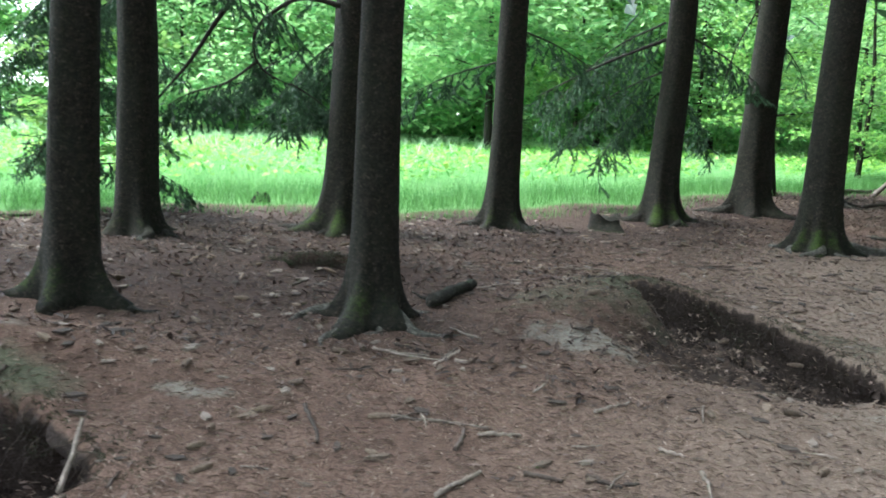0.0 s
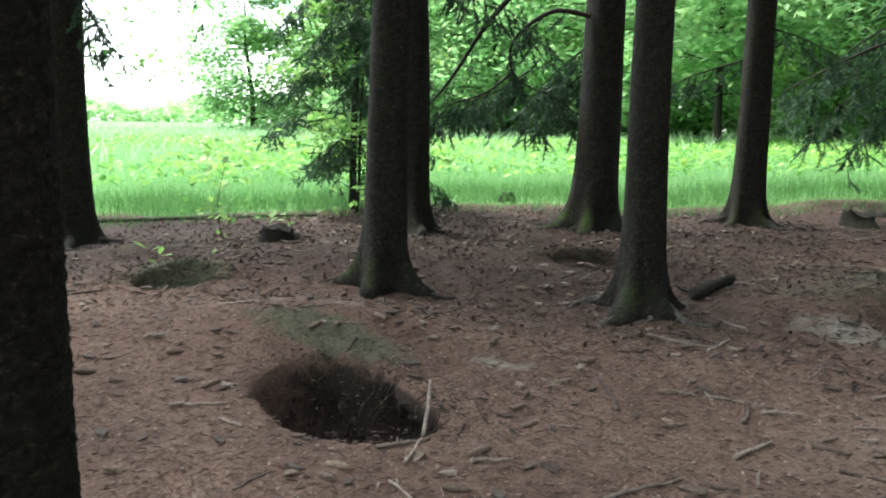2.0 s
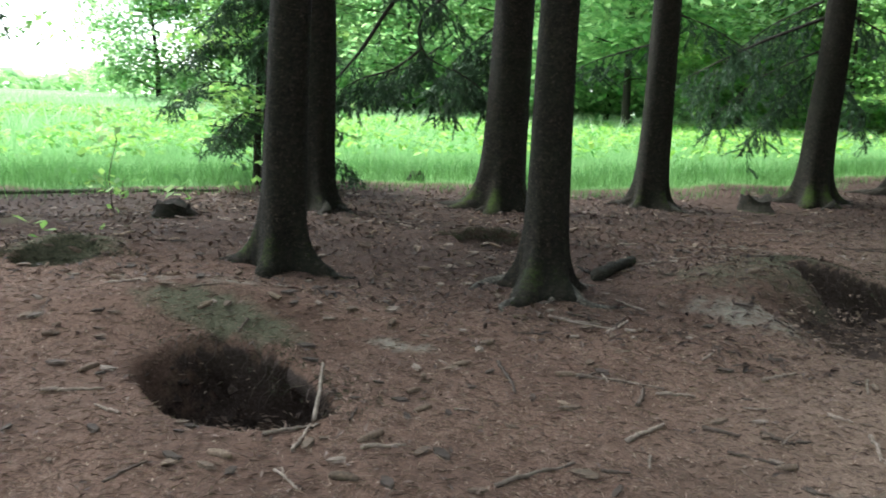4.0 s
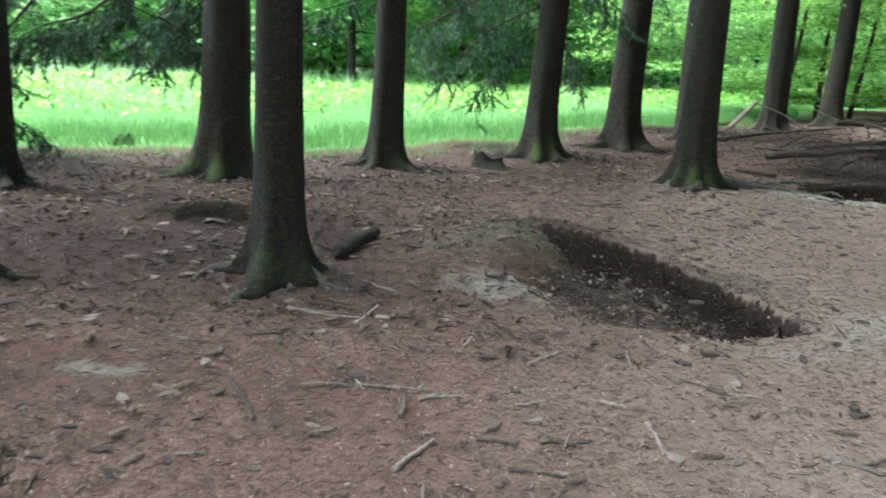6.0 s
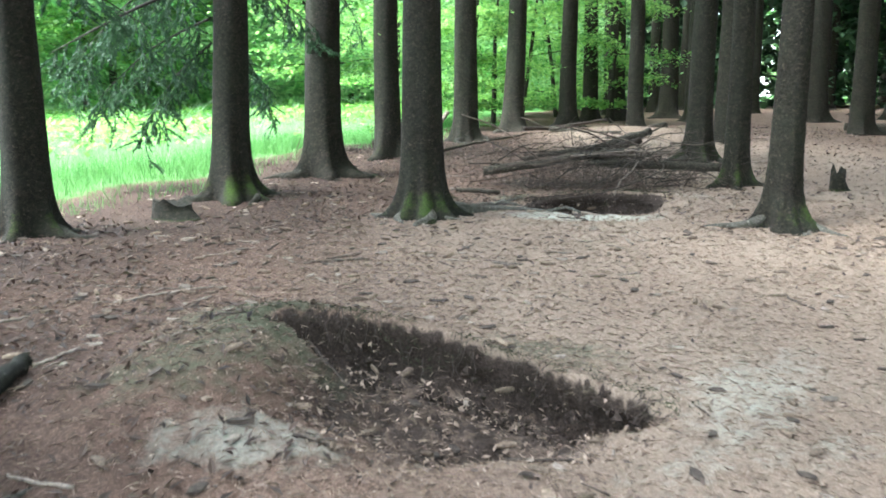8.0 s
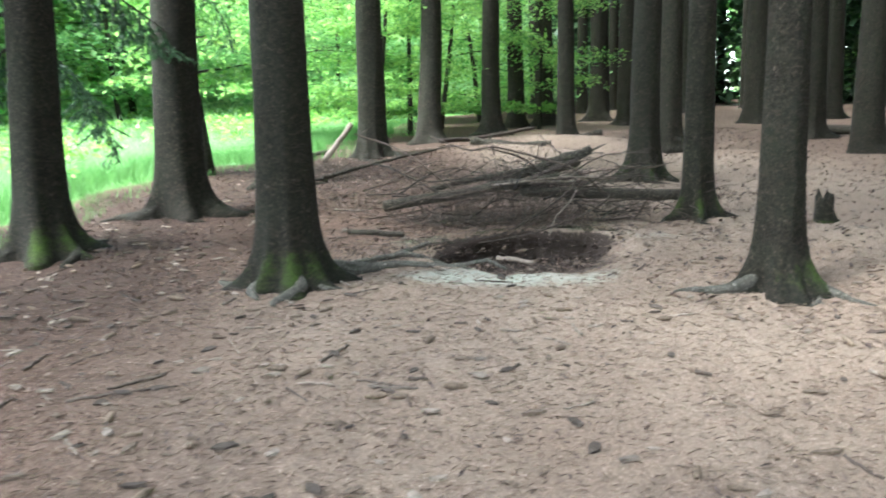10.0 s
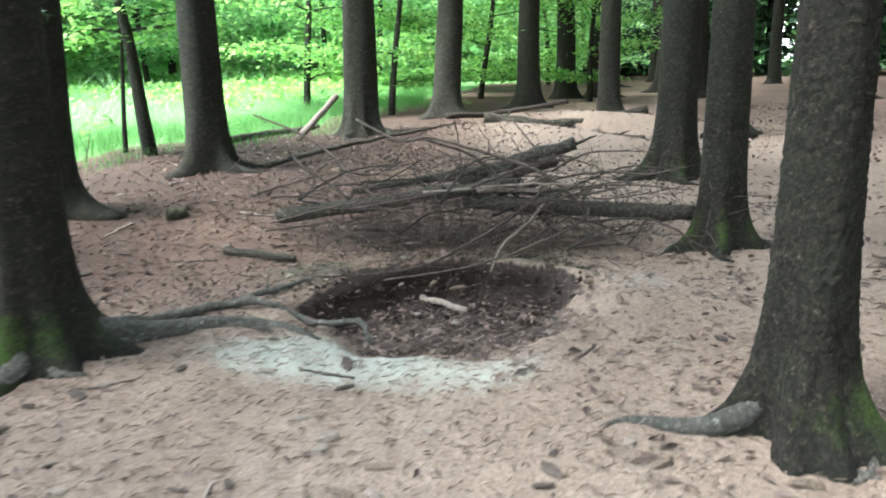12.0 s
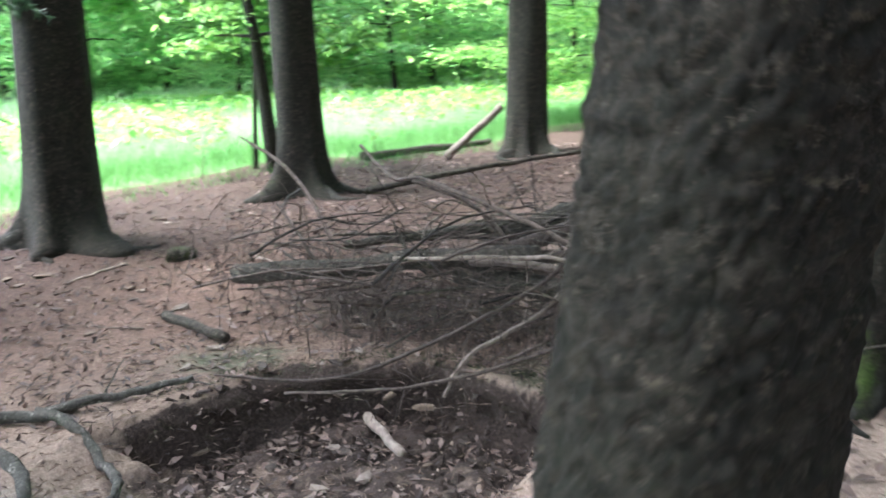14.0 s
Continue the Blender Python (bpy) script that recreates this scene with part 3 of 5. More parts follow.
spruce(20.8, 23.0, 0.58, (0, 0), [], 0.4, seed=17, sides=18)
spruce(19.4, 20.6, 0.48, (0, 0), [], 0.4, seed=18, sides=18)
spruce(10.5, 12.1, 0.38, (1.5, 0), [(170, 0.9, 0.5), (-60, 0.8, 0.35), (-120, 0.7, 0.3)], 0.75, seed=19)
spruce(13.4, 14.1, 0.40, (0, 0), [], 0.4, seed=20, sides=18)
spruce(8.76, 9.86, 0.28, (0.3, 0), [(-40, 0.8, 0.3), (-130, 0.8, 0.3), (170, 0.8, 0.35)], 0.85, seed=21)
spruce(6.87, 7.68, 0.285, (8.0, 5.0), [(150, 1.0, 0.6), (-60, 0.9, 0.5), (-115, 0.7, 0.25), (-150, 0.5, 0.2), (-85, 0.6, 0.25), (30, 0.8, 0.4)], 0.8, seed=22, sides=144, moss_side=-50, rough=True, bare=True, flare=1.2)
spruce(21.5, 18.0, 0.6, (0, 0), [], 0.4, seed=23, sides=18)
spruce(17.9, 14.2, 0.48, (0, 0), [], 0.4, seed=24, sides=18)
spruce(15.6, 11.8, 0.46, (2, 0), [(-60, 0.8, 0.4), (-10, 0.8, 0.5)], 0.5, seed=25, sides=18)
spruce(9.15, 7.0, 0.42, (1, 0), [(150, 1.0, 0.7), (-140, 0.8, 0.5), (-60, 0.7, 0.4)], 0.9, seed=26, bare=True)
spruce(3.16, 3.42, 0.46, (1, 0), [(172, 0.9, 0.35), (125, 0.7, 0.2), (-140, 0.7, 0.3), (-40, 0.8, 0.5)], 0.5, seed=27, flare=0.3, moss_side=150, sides=64, rough=True)
spruce(-1.84, 1.2, 0.38, (1.2, 0), [(-60, 0.8, 0.4), (60, 0.8, 0.4)], 0.2, seed=28, sides=128, rough=True)


def wood_beyond():
    """The plantation that goes on to the east, plus unseen spruces behind that block light: plain trunks at the spacing
    of the rows.
    """
    rng = random.Random(5)
    placed = []
    known = [o for o in bpy.data.objects if o.name.startswith("spruce_tree")]
    n = 30
    for gx in range(13, 60, 4):
        for gy in range(-14, 44, 4):
            x, y = gx + rng.uniform(-1.4, 1.4), gy + rng.uniform(-1.4, 1.4)
            if y > float(edge_y(x)) - 4 or (x < 16.5 and 8 < y < 26) or min((x - o.location.x) ** 2 + (y - o.location.y) ** 2 for o in known) < 5 or len(placed) > 110:
                continue
            placed.append((x, y))
    # Unseen spruces behind the camera, added to cut the light from there.
    for gx in range(-14, 13, 6):
        for gy in range(-18, 1, 6):
            x, y = gx + rng.uniform(-1.3, 1.3), gy + rng.uniform(-1.3, 1.3)
            if y < -1.8 or abs(x) > 5:
                placed.append((x, y))
    # More spruces out of view at the sides, added to shade the floor.
    for gx, gy in ((7.5, 2.5), (11, 4.5), (5.5, -0.5), (9.5, 0.5), (-6, 2.5), (-9, 4.5)):
        placed.append((gx, gy))
    for x, y in placed:
        n += 1
        spruce(x, y, rng.uniform(0.36, 0.5), (rng.uniform(-1, 1.5), 0), [], 0.4, seed=n, sides=12, label="plain spruce of the plantation; the unseen ones block light")


wood_beyond()


# ---- stumps and logs ----
def stump(x, y, diameter, height, seed, label):
    rng = random.Random(seed)
    z0 = gz(x, y)
    st = new("tree_stump")
    st.matrix_world = pose(x, y, z0)
    tagged(st, label, "stump", kind="thing")
    sides, verts, faces = 20, [], []
    hs = [-0.08, 0.0, 0.06, 0.14, 0.5, 0.85, 1.0]
    lob = [rng.uniform(0, 6.28) for _ in range(4)]
    for i, h in enumerate(hs):
        for k in range(sides):
            a = 6.2832 * k / sides
            r = diameter / 2 * (1 + 0.5 * math.exp(-max(h, 0) * height / 0.06) * (0.3 + sum(max(0, math.cos(a - b)) ** 6 for b in lob))) * (1 + 0.1 * (rng.random() - 0.5))
            hh = h * height if i < 5 else h * height * (1 + 0.22 * math.sin(2 * a + seed) + 0.15 * math.sin(5 * a) + 0.3 * (rng.random() - 0.5))
            verts.append((r * math.cos(a), r * math.sin(a), hh))
    verts.append((0, 0, height * 0.75))
    for i in range(len(hs) - 1):
        for k in range(sides):
            a, b = i * sides + k, i * sides + (k + 1) % sides
            faces.append((a, b, b + sides, a + sides))
    body = mesh_object("stump_body", verts[:-1], faces, BARK, st, attrs={"moss": [0.5 if j > 60 else 0.7 for j in range(len(verts) - 1)]})
    top = [(v[0] * 0.98, v[1] * 0.98, v[2]) for v in verts[-1 - sides:-1]] + [verts[-1]]
    mesh_object("cut_top", top, [(k, (k + 1) % sides, sides) for k in range(sides)], BARK, st, "rotten broken top of the stump")


stump(2.13, 11.75, 0.4, 0.18, 1, "low rotten dark stump on the forest floor")
stump(9.4, 8.84, 0.17, 0.24, 2, "small narrow dark stump between spruces")
stump(-2.75, 12.6, 0.2, 0.12, 3, "small mossy dark stump at the meadow's edge")
stump(-3.95, 7.0, 0.3, 0.12, 4, "low moss-covered stump in the litter")



# ---- heap of logs and branches behind the third pit ----
HEAP = "logs and branches of the heap"


def branch_along(name, points, r0, r1, material, label, seed, moss=0.0, sides=7, forks=0, category="branch", group=HEAP):
    """A branch through a few bends, smoothed; with small side twigs where asked."""
    rng = random.Random(seed)
    ctrl = [Vector(p) for p in points]
    path = []
    for i in range(len(ctrl) - 1):
        p0, p1, p2, p3 = ctrl[max(i - 1, 0)], ctrl[i], ctrl[i + 1], ctrl[min(i + 2, len(ctrl) - 1)]
        for k in range(6):
            t = k / 6
            path.append(0.5 * (2 * p1 + (p2 - p0) * t + (2 * p0 - 5 * p1 + 4 * p2 - p3) * t * t + (3 * p1 - p0 - 3 * p2 + p3) * t ** 3))
    path.append(ctrl[-1])
    path = [p + Vector((rng.gauss(0, 1), rng.gauss(0, 1), rng.gauss(0, 1))) * 0.25 * min(r0, 0.02) for p in path]
    m = len(path)
    pieces = [tube(path, [r0 + (r1 - r0) * i / (m - 1) for i in range(m)], sides, seed, 0.2)]
    twigs = []
    for n in range(forks):
        i = rng.randrange(1, m - 1)
        d = (path[i + 1] - path[i]).normalized()
        q = path[i] + d * rng.uniform(0.05, 0.2) + Vector((rng.uniform(-1, 1), rng.uniform(-1, 1), rng.uniform(-0.6, 1))) * rng.uniform(0.1, 0.35)
        rr = max(0.003, (r0 + (r1 - r0) * i / m) * 0.35)
        twigs.append(tube(wander(path[i], q, 4, 0.06, seed + n), [rr, rr * 0.8, rr * 0.65, rr * 0.5, rr * 0.3], 4))
    v, f = pieces[0]
    base = path[0].copy()
    ob = mesh_object(name, [p - base for p in v], f, material, attrs={"moss": [moss] * len(v)})
    ob.location = base
    for v, f in twigs:
        mesh_object("side_twig", [p - base for p in v], f, material, ob)
    return tagged(ob, label, category, group, "thing")


def heap():
    log, thin = "mossy dead spruce log lying across the heap", "thin bare dead branch of the brush heap"
    branch_along("log", [(6.17, 11.76, 0.37), (7.23, 10.98, 0.56), (7.65, 10.72, 0.62)], 0.056, 0.045, MOSSLOG, "grey dead log with a sawn end lying on the heap", 1, 0.25, 10, 3, "log")
    branch_along("log", [(7.3, 10.95, 0.5), (7.97, 10.42, 0.45), (8.62, 9.98, 0.42)], 0.055, 0.06, MOSSLOG, "mossy dead log resting against a spruce trunk", 2, 0.45, 10, 4, "log")
    branch_along("log", [(7.55, 11.4, 0.55), (7.9, 11.12, 0.74), (8.25, 10.86, 0.86)], 0.045, 0.05, MOSSLOG, log, 3, 0.25, 9, 2, "log")
    branch_along("log", [(7.45, 11.2, 0.5), (8.1, 10.89, 0.76)], 0.035, 0.045, DEADWOOD, log, 4, 0.1, 8, 1, "log")
    branch_along("log", [(6.8, 11.8, 0.5), (7.55, 11.36, 0.64), (8.13, 10.93, 0.72)], 0.025, 0.04, MOSSLOG, log, 5, 0.2, 8, 4, "log")
    branch_along("log", [(7.5, 11.3, 0.42), (8.0, 10.8, 0.62)], 0.04, 0.03, DEADWOOD, log, 6, 0.1, 8, 1, "log")
    branch_along("branch", [(7.35, 10.82, 0.58), (7.77, 10.57, 0.58), (8.1, 10.35, 0.6)], 0.02, 0.014, PALEWOOD, "pale barkless branch lying on the heap", 7, 0, 7, 2)
    branch_along("branch", [(7.0, 11.0, 0.57), (7.57, 10.6, 0.63), (7.9, 10.4, 0.62)], 0.013, 0.01, PALEWOOD, "pale barkless branch lying on the heap", 8, 0, 6, 2)
    branch_along("branch", [(6.2, 12.36, 1.1), (6.53, 11.88, 0.9), (6.77, 11.32, 0.5)], 0.008, 0.014, DEADWOOD, thin, 9, 0, 6, 5)
    branch_along("branch", [(6.42, 11.96, 0.74), (6.62, 11.43, 0.5)], 0.008, 0.012, DEADWOOD, thin, 10, 0, 6, 3)
    branch_along("branch", [(6.92, 11.96, 1.05), (7.06, 11.48, 0.91), (7.17, 11.15, 0.94), (7.51, 10.77, 0.81), (7.74, 10.53, 0.69), (7.95, 10.37, 0.45)], 0.009, 0.016, DEADWOOD, thin, 11, 0, 6, 10)
    branch_along("branch", [(7.13, 11.18, 0.93), (7.42, 10.96, 0.8), (7.61, 10.69, 0.52)], 0.009, 0.015, DEADWOOD, thin, 12, 0, 6, 6)
    branch_along("branch", [(6.13, 10.86, 0.1), (6.65, 10.54, 0.15), (7.1, 10.45, 0.31), (7.57, 10.47, 0.52), (7.8, 10.6, 0.66)], 0.006, 0.013, DEADWOOD, "long bowed bare branch hanging over the pit", 13, 0, 7, 3)
    branch_along("branch", [(6.46, 10.55, 0.1), (6.95, 10.31, 0.17), (7.4, 10.16, 0.3), (7.87, 10.25, 0.41), (8.0, 10.4, 0.48)], 0.006, 0.013, DEADWOOD, "long bowed bare branch hanging over the pit", 14, 0, 7, 3)
    branch_along("branch", [(7.13, 10.3, 0.12), (7.25, 10.34, 0.28), (7.56, 10.48, 0.38), (7.75, 10.55, 0.5)], 0.008, 0.012, PALEWOOD, thin, 15, 0, 6, 1)
    branch_along("branch", [(8.36, 10.13, 0.4), (8.22, 10.2, 0.17)], 0.012, 0.009, DEADWOOD, thin, 16, 0, 6, 1)
    branch_along("branch", [(7.86, 10.38, gz(7.86, 10.38) + 0.02), (8.21, 10.24, gz(8.21, 10.24) + 0.02)], 0.01, 0.008, DEADWOOD, thin, 17)
    branch_along("branch", [(8.05, 12.2, gz(8.05, 12.2)), (8.02, 12.25, 0.85), (7.95, 12.31, 1.15)], 0.006, 0.003, BRANCH, "upright bare twig behind the heap", 18, 0, 5, 3)
    branch_along("branch", [(8.14, 11.57, 1.02), (8.07, 11.1, 0.8), (8.05, 10.9, 0.7)], 0.006, 0.01, DEADWOOD, thin, 20, 0, 5, 2)
    branch_along("log", [(a, b, gz(a, b) + c) for a, b, c in ((7.1, 14.95, 0.03), (7.9, 15.3, 0.09), (9.15, 15.92, 0.1), (10.6, 16.6, 0.03))], 0.032, 0.018, MOSSLOG, "long thin dead pole lying on the ground behind the heap", 21, 0.1, 8, 3, "log")
    rng = random.Random(77)
    for n in range(64):
        x, y = rng.uniform(6.4, 8.3), rng.uniform(-0.35, 0.6)
        cx, cy = x, 11.75 - 0.75 * (x - 6.2) + y
        a = rng.gauss(-0.6, 0.7)
        l = rng.uniform(0.5, 1.3)
        z = gz(cx, cy) + rng.uniform(0.08, 0.6)
        tilt = max(-0.25, min(0.3, rng.gauss(0.03, 0.2)))
        p = Vector((cx, cy, z))
        d = Vector((math.cos(a), math.sin(a), tilt)) * l / 2
        q0, q1 = p - d, p + d
        q0.z, q1.z = max(q0.z, gz(q0.x, q0.y) + 0.01), max(q1.z, gz(q1.x, q1.y) + 0.01)
        branch_along("branch", [q0, p + Vector((rng.gauss(0, 0.05), rng.gauss(0, 0.05), rng.gauss(0.02, 0.05))), q1], rng.uniform(0.005, 0.012), 0.003, rng.choice((DEADWOOD, BRANCH, DEADWOOD, DEADWOOD, MOSSLOG)), thin, 100 + n, 0, 5, rng.randrange(2, 7))
    pieces = []
    for n in range(1000):
        x = rng.gauss(7.25, 0.55)
        cx, cy = x, 11.72 - 0.75 * (x - 6.2) + rng.gauss(0.05, 0.3)
        g = gz(cx, cy)
        z = g + max(0.05, rng.gauss(0.3, 0.16))
        hang = rng.random() < 0.6
        l = rng.uniform(0.12, 0.4)
        e = (cx + rng.gauss(0, 0.06), cy + rng.gauss(0, 0.06), max(g, z - l)) if hang else (cx + rng.gauss(0, 0.25), cy + rng.gauss(0, 0.25), max(g, z + rng.gauss(0.02, 0.12)))
        r = rng.uniform(0.0018, 0.004)
        pieces.append(tube(wander((cx, cy, z), e, 3, 0.1, n), [r, r, r * 0.7, r * 0.4], 3))
    v, f = join(pieces)
    tagged(mesh_object("brush_twigs", v, f, DEADWOOD), "tangle of fine dead twigs hanging in the heap", "twigs", kind="stuff")


heap()


# ---- roots, lying wood and sticks ----
def on_ground(pts, lift):
    return [(x, y, gz(x, y) + lift) for x, y in pts]


branch_along("root", on_ground([(4.75, 10.42), (5.1, 10.42), (5.4, 10.47), (5.62, 10.35), (5.8, 10.1)], 0.03) + [(5.93, 9.75, 0.12), (5.86, 9.42, 0.1)], 0.032, 0.013, ROOT, "bare pale spruce root snaking to the pit's rim", 31, 0.0, 8, 0, "root", "bare roots")
branch_along("root", on_ground([(5.2, 10.33), (5.36, 10.1), (5.48, 9.88)], 0.012), 0.022, 0.008, ROOT, "thin bare root on pale sand", 32, 0, 6, 1, "root", "bare roots")
branch_along("root", on_ground([(5.45, 10.5), (5.75, 10.62), (6.05, 10.75)], 0.03), 0.026, 0.014, ROOT, "dark root along the pit's rim", 33, 0.3, 7, 2, "root", "bare roots")
branch_along("log", [(8.2, 16.95, gz(8.2, 16.95) + 0.03), (8.95, 17.35, 1.03)], 0.05, 0.045, PALEWOOD, "pale broken log leaning on a spruce", 35, 0, 9, 0, "log", "fallen logs")
branch_along("log", on_ground([(7.2, 17.2), (8.3, 17.9), (9.0, 18.3)], 0.06), 0.05, 0.04, MOSSLOG, "dark fallen log at the meadow's edge", 36, 0.3, 8, 2, "log", "fallen logs")
branch_along("log", on_ground([(-8.4, 8.5), (-6.6, 9.25), (-4.9, 10.1)], 0.025), 0.03, 0.018, MOSSLOG, "dark fallen branch at the meadow's edge", 37, 0.2, 8, 3, "log", "fallen logs")
branch_along("log", on_ground([(11.2, 16.9), (12.3, 16.3), (13.6, 15.9)], 0.12), 0.09, 0.07, MOSSLOG, "mossy log lying behind the far pit", 38, 0.5, 9, 3, "log", "fallen logs")
branch_along("log", on_ground([(10.6, 17.0), (11.6, 17.2), (12.8, 16.9)], 0.15), 0.05, 0.03, DEADWOOD, "dead branch lying behind the far pit", 39, 0.1, 8, 6, "log", "fallen logs")
branch_along("log", on_ground([(18.5, 15.0), (20.5, 12.8), (22.5, 11.0)], 0.1), 0.1, 0.08, MOSSLOG, "fallen trunk deeper in the plantation", 40, 0.2, 9, 0, "log", "fallen logs")
branch_along("log", on_ground([(-0.02, 6.3), (0.12, 6.62), (0.3, 6.98)], 0.05), 0.055, 0.04, FOOT, "short forked rotten log beside a spruce foot", 41, 0.1, 8, 2, "log", "fallen logs")
branch_along("stick", on_ground([(5.76, 11.8), (6.14, 11.35)], 0.03), 0.03, 0.027, MOSSLOG, "short grey broken log piece on needles", 42, 0, 8, 0, "stick", "sticks on the ground")
branch_along("log", on_ground([(5.6, 13.0), (5.68, 13.02), (5.76, 13.03)], 0.04), 0.055, 0.05, MOSSLOG, "short dark mossy log piece on the forest floor", 45, 0.7, 10, 0, "log", "fallen logs")
for row in ((11.3, 16.9, 12.75, 15.0, 0.08), (12.1, 16.2, 12.7, 14.6, 0.05)):
    branch_along("log", [(row[0], row[1], gz(row[0], row[1]) + 0.12), (0.5 * (row[0] + row[2]), 0.5 * (row[1] + row[3]), gz(row[2], row[3]) + 0.16), (row[2], row[3], gz(row[2], row[3]) + 0.08)], row[4], row[4] * 0.7, MOSSLOG, "mossy rotting log lying in the far hollow", 46 + int(row[0] * 3), 0.55, 9, 5, "log", "fallen logs")
branch_along("stick", [(6.82, 10.72, gz(6.82, 10.72) + 0.03), (6.95, 10.3, gz(6.95, 10.3) + 0.03)], 0.026, 0.02, PALEWOOD, "pale split stick lying in the pit", 43, 0, 7, 0, "stick", "sticks on the ground")


def ground_stick(x0, y0, x1, y1, r, pale, seed):
    mid = (0.5 * (x0 + x1) + 0.04 * math.sin(seed * 1.7) * abs(y1 - y0), 0.5 * (y0 + y1) + 0.05 * math.cos(seed * 2.3) * abs(x1 - x0))
    branch_along("stick", on_ground([(x0, y0), mid, (x1, y1)], r * 0.7), r, r * 0.6, PALEWOOD if pale else DEADWOOD,
                 "pale barkless stick on brown needles" if pale else "dark dead stick on brown needles", seed, 0, 6, 0, "stick", "sticks on the ground")


STICKS_A = [(-1.29, 2.75, -1.13, 2.59), (-0.55, 4.22, -0.41, 3.8), (-0.17, 4.15, 0.34, 4.11), (0.01, 4.3, 0.05, 4.11), (0.19, 3.82, 0.23, 4.08), (-0.4, 2.81, -0.1, 3.09), (0.22, 3.25, 0.21, 3.12),
            (0.48, 3.6, 0.63, 3.55), (1.25, 3.74, 1.21, 3.46), (1.55, 4.78, 1.46, 4.47), (-1.13, 3.29, -1.13, 3.41), (-0.28, 5.18, 0.02, 5.16), (-1.45, 3.04, -1.25, 3.21), (-1.87, 2.47, -1.8, 2.67)]
STICKS_B = [(0.12, 3.37, 0.3, 3.6), (-1.28, 2.92, -1.29, 3.17), (0.75, 8.76, 1.37, 8.28), (0.32, 6.99, 0.56, 7.12), (1.13, 4.0, 1.23, 3.93), (0.01, 3.05, 0.12, 3.06), (0.72, 3.97, 0.87, 4.01), (0.91, 4.51, 1.13, 4.69),
            (2.0, 5.24, 2.35, 5.1), (2.55, 4.08, 2.7, 3.81), (3.63, 4.23, 3.62, 4.03), (0.1, 5.13, 0.18, 5.41), (0.61, 4.72, 0.71, 4.96), (0.18, 7.9, 0.39, 7.95)]
STICKS_C = [(3.64, 8.31, 3.89, 8.45), (3.41, 8.12, 3.54, 7.99), (3.55, 9.14, 3.66, 9.06), (3.89, 7.82, 3.97, 7.75), (4.77, 8.15, 4.86, 8.02), (4.86, 7.86, 4.91, 7.69), (5.11, 6.97, 5.14, 6.91), (3.69, 7.84, 3.86, 7.69),
            (5.74, 7.69, 5.94, 7.6), (4.64, 9.98, 4.84, 9.97), (5.31, 13.0, 5.0, 12.6), (6.2, 12.9, 6.5, 12.6)]
STICKS_D = [(-0.1, 4.12, 0.05, 4.3), (0.3, 4.02, 0.5, 4.06), (-0.32, 5.2, 0.1, 5.1), (-0.2, 5.32, 0.12, 5.22), (0.05, 5.0, 0.2, 5.35), (1.95, 3.3, 2.2, 3.42), (2.0, 3.22, 2.25, 3.25), (1.85, 3.38, 2.05, 3.2), (-1.0, 3.02, -0.82, 3.08),
            (-2.95, 6.4, -2.55, 6.5), (-3.4, 6.9, -2.9, 6.85), (0.9, 8.1, 1.6, 8.25), (2.4, 8.6, 2.9, 8.45), (1.8, 9.3, 2.3, 9.4)]
for k, row in enumerate(STICKS_A + STICKS_B + STICKS_C + STICKS_D):
    ground_stick(*row, 0.008 + 0.006 * ((k * 37) % 10) / 10, k % 3 != 1, 200 + k)
branch_along("stick", [(-1.28, 3.22, gz(-1.28, 3.22) + 0.01), (-1.36, 3.6, gz(-1.28, 3.22) + 0.16)], 0.012, 0.009, PALEWOOD, "pale stick poking out of the pit", 44, 0, 6, 1, "stick", "sticks on the ground")


def scatter_points(rng, n, x0, x1, y0, y1, dense):
    out = []
    while len(out) < n:
        x, y = rng.uniform(x0, x1, 4000), rng.uniform(y0, y1, 4000)
        ok = (rng.random(4000) < dense(x, y)) & (y < edge_y(x) - 0.2)
        out.extend(zip(x[ok], y[ok]))
    return np.array(out[:n])


def litter_density(x, y):
    """Cones, leaves and chips lie thick west of the bare needle carpet."""
    tan = step(0.5, 4.0, x - 0.35 * (y - 5))
    return np.clip((1 - 0.5 * tan) * (0.62 + 0.5 * waves(x * 0.8 + 3, y * 0.8)) + 0.6 * hill(x, y, 3.0, 8.6, 1.0, 1.6, 1.6) + 0.7 * pit_shape(x, y, *PIT_3), 0.03, 1)


def more_sticks():
    rng = np.random.default_rng(9)
    pts = scatter_points(rng, 210, -6, 9, 2.0, 13, litter_density)
    for k, (x, y) in enumerate(pts):
        a, l = rng.uniform(0, 6.28), rng.uniform(0.07, 0.32)
        ground_stick(x, y, x + l * math.cos(a), y + l * math.sin(a), rng.uniform(0.004, 0.012), rng.random() < 0.5, 300 + k)


more_sticks()


# ---- cones and bark chips ----
def cone_mesh():
    verts, faces, rings, sides = [], [], 13, 10
    for i in range(rings):
        t = i / (rings - 1)
        r = 0.019 * (math.sin(math.pi * min(1, 0.14 + 0.8 * t)) ** 0.5) * (1.0 if i % 2 else 0.8)
        for k in range(sides):
            a = 2 * math.pi * (k + 0.5 * (i % 2)) / sides
            verts.append((0.11 * (t - 0.5), r * math.cos(a), r * math.sin(a)))
    for i in range(rings - 1):
        for k in range(sides):
            a, b = i * sides + k, i * sides + (k + 1) % sides
            faces.append((a, b, b + sides, a + sides))
    faces += [tuple(range(sides)), tuple(range((rings - 1) * sides, rings * sides))]
    return verts, faces


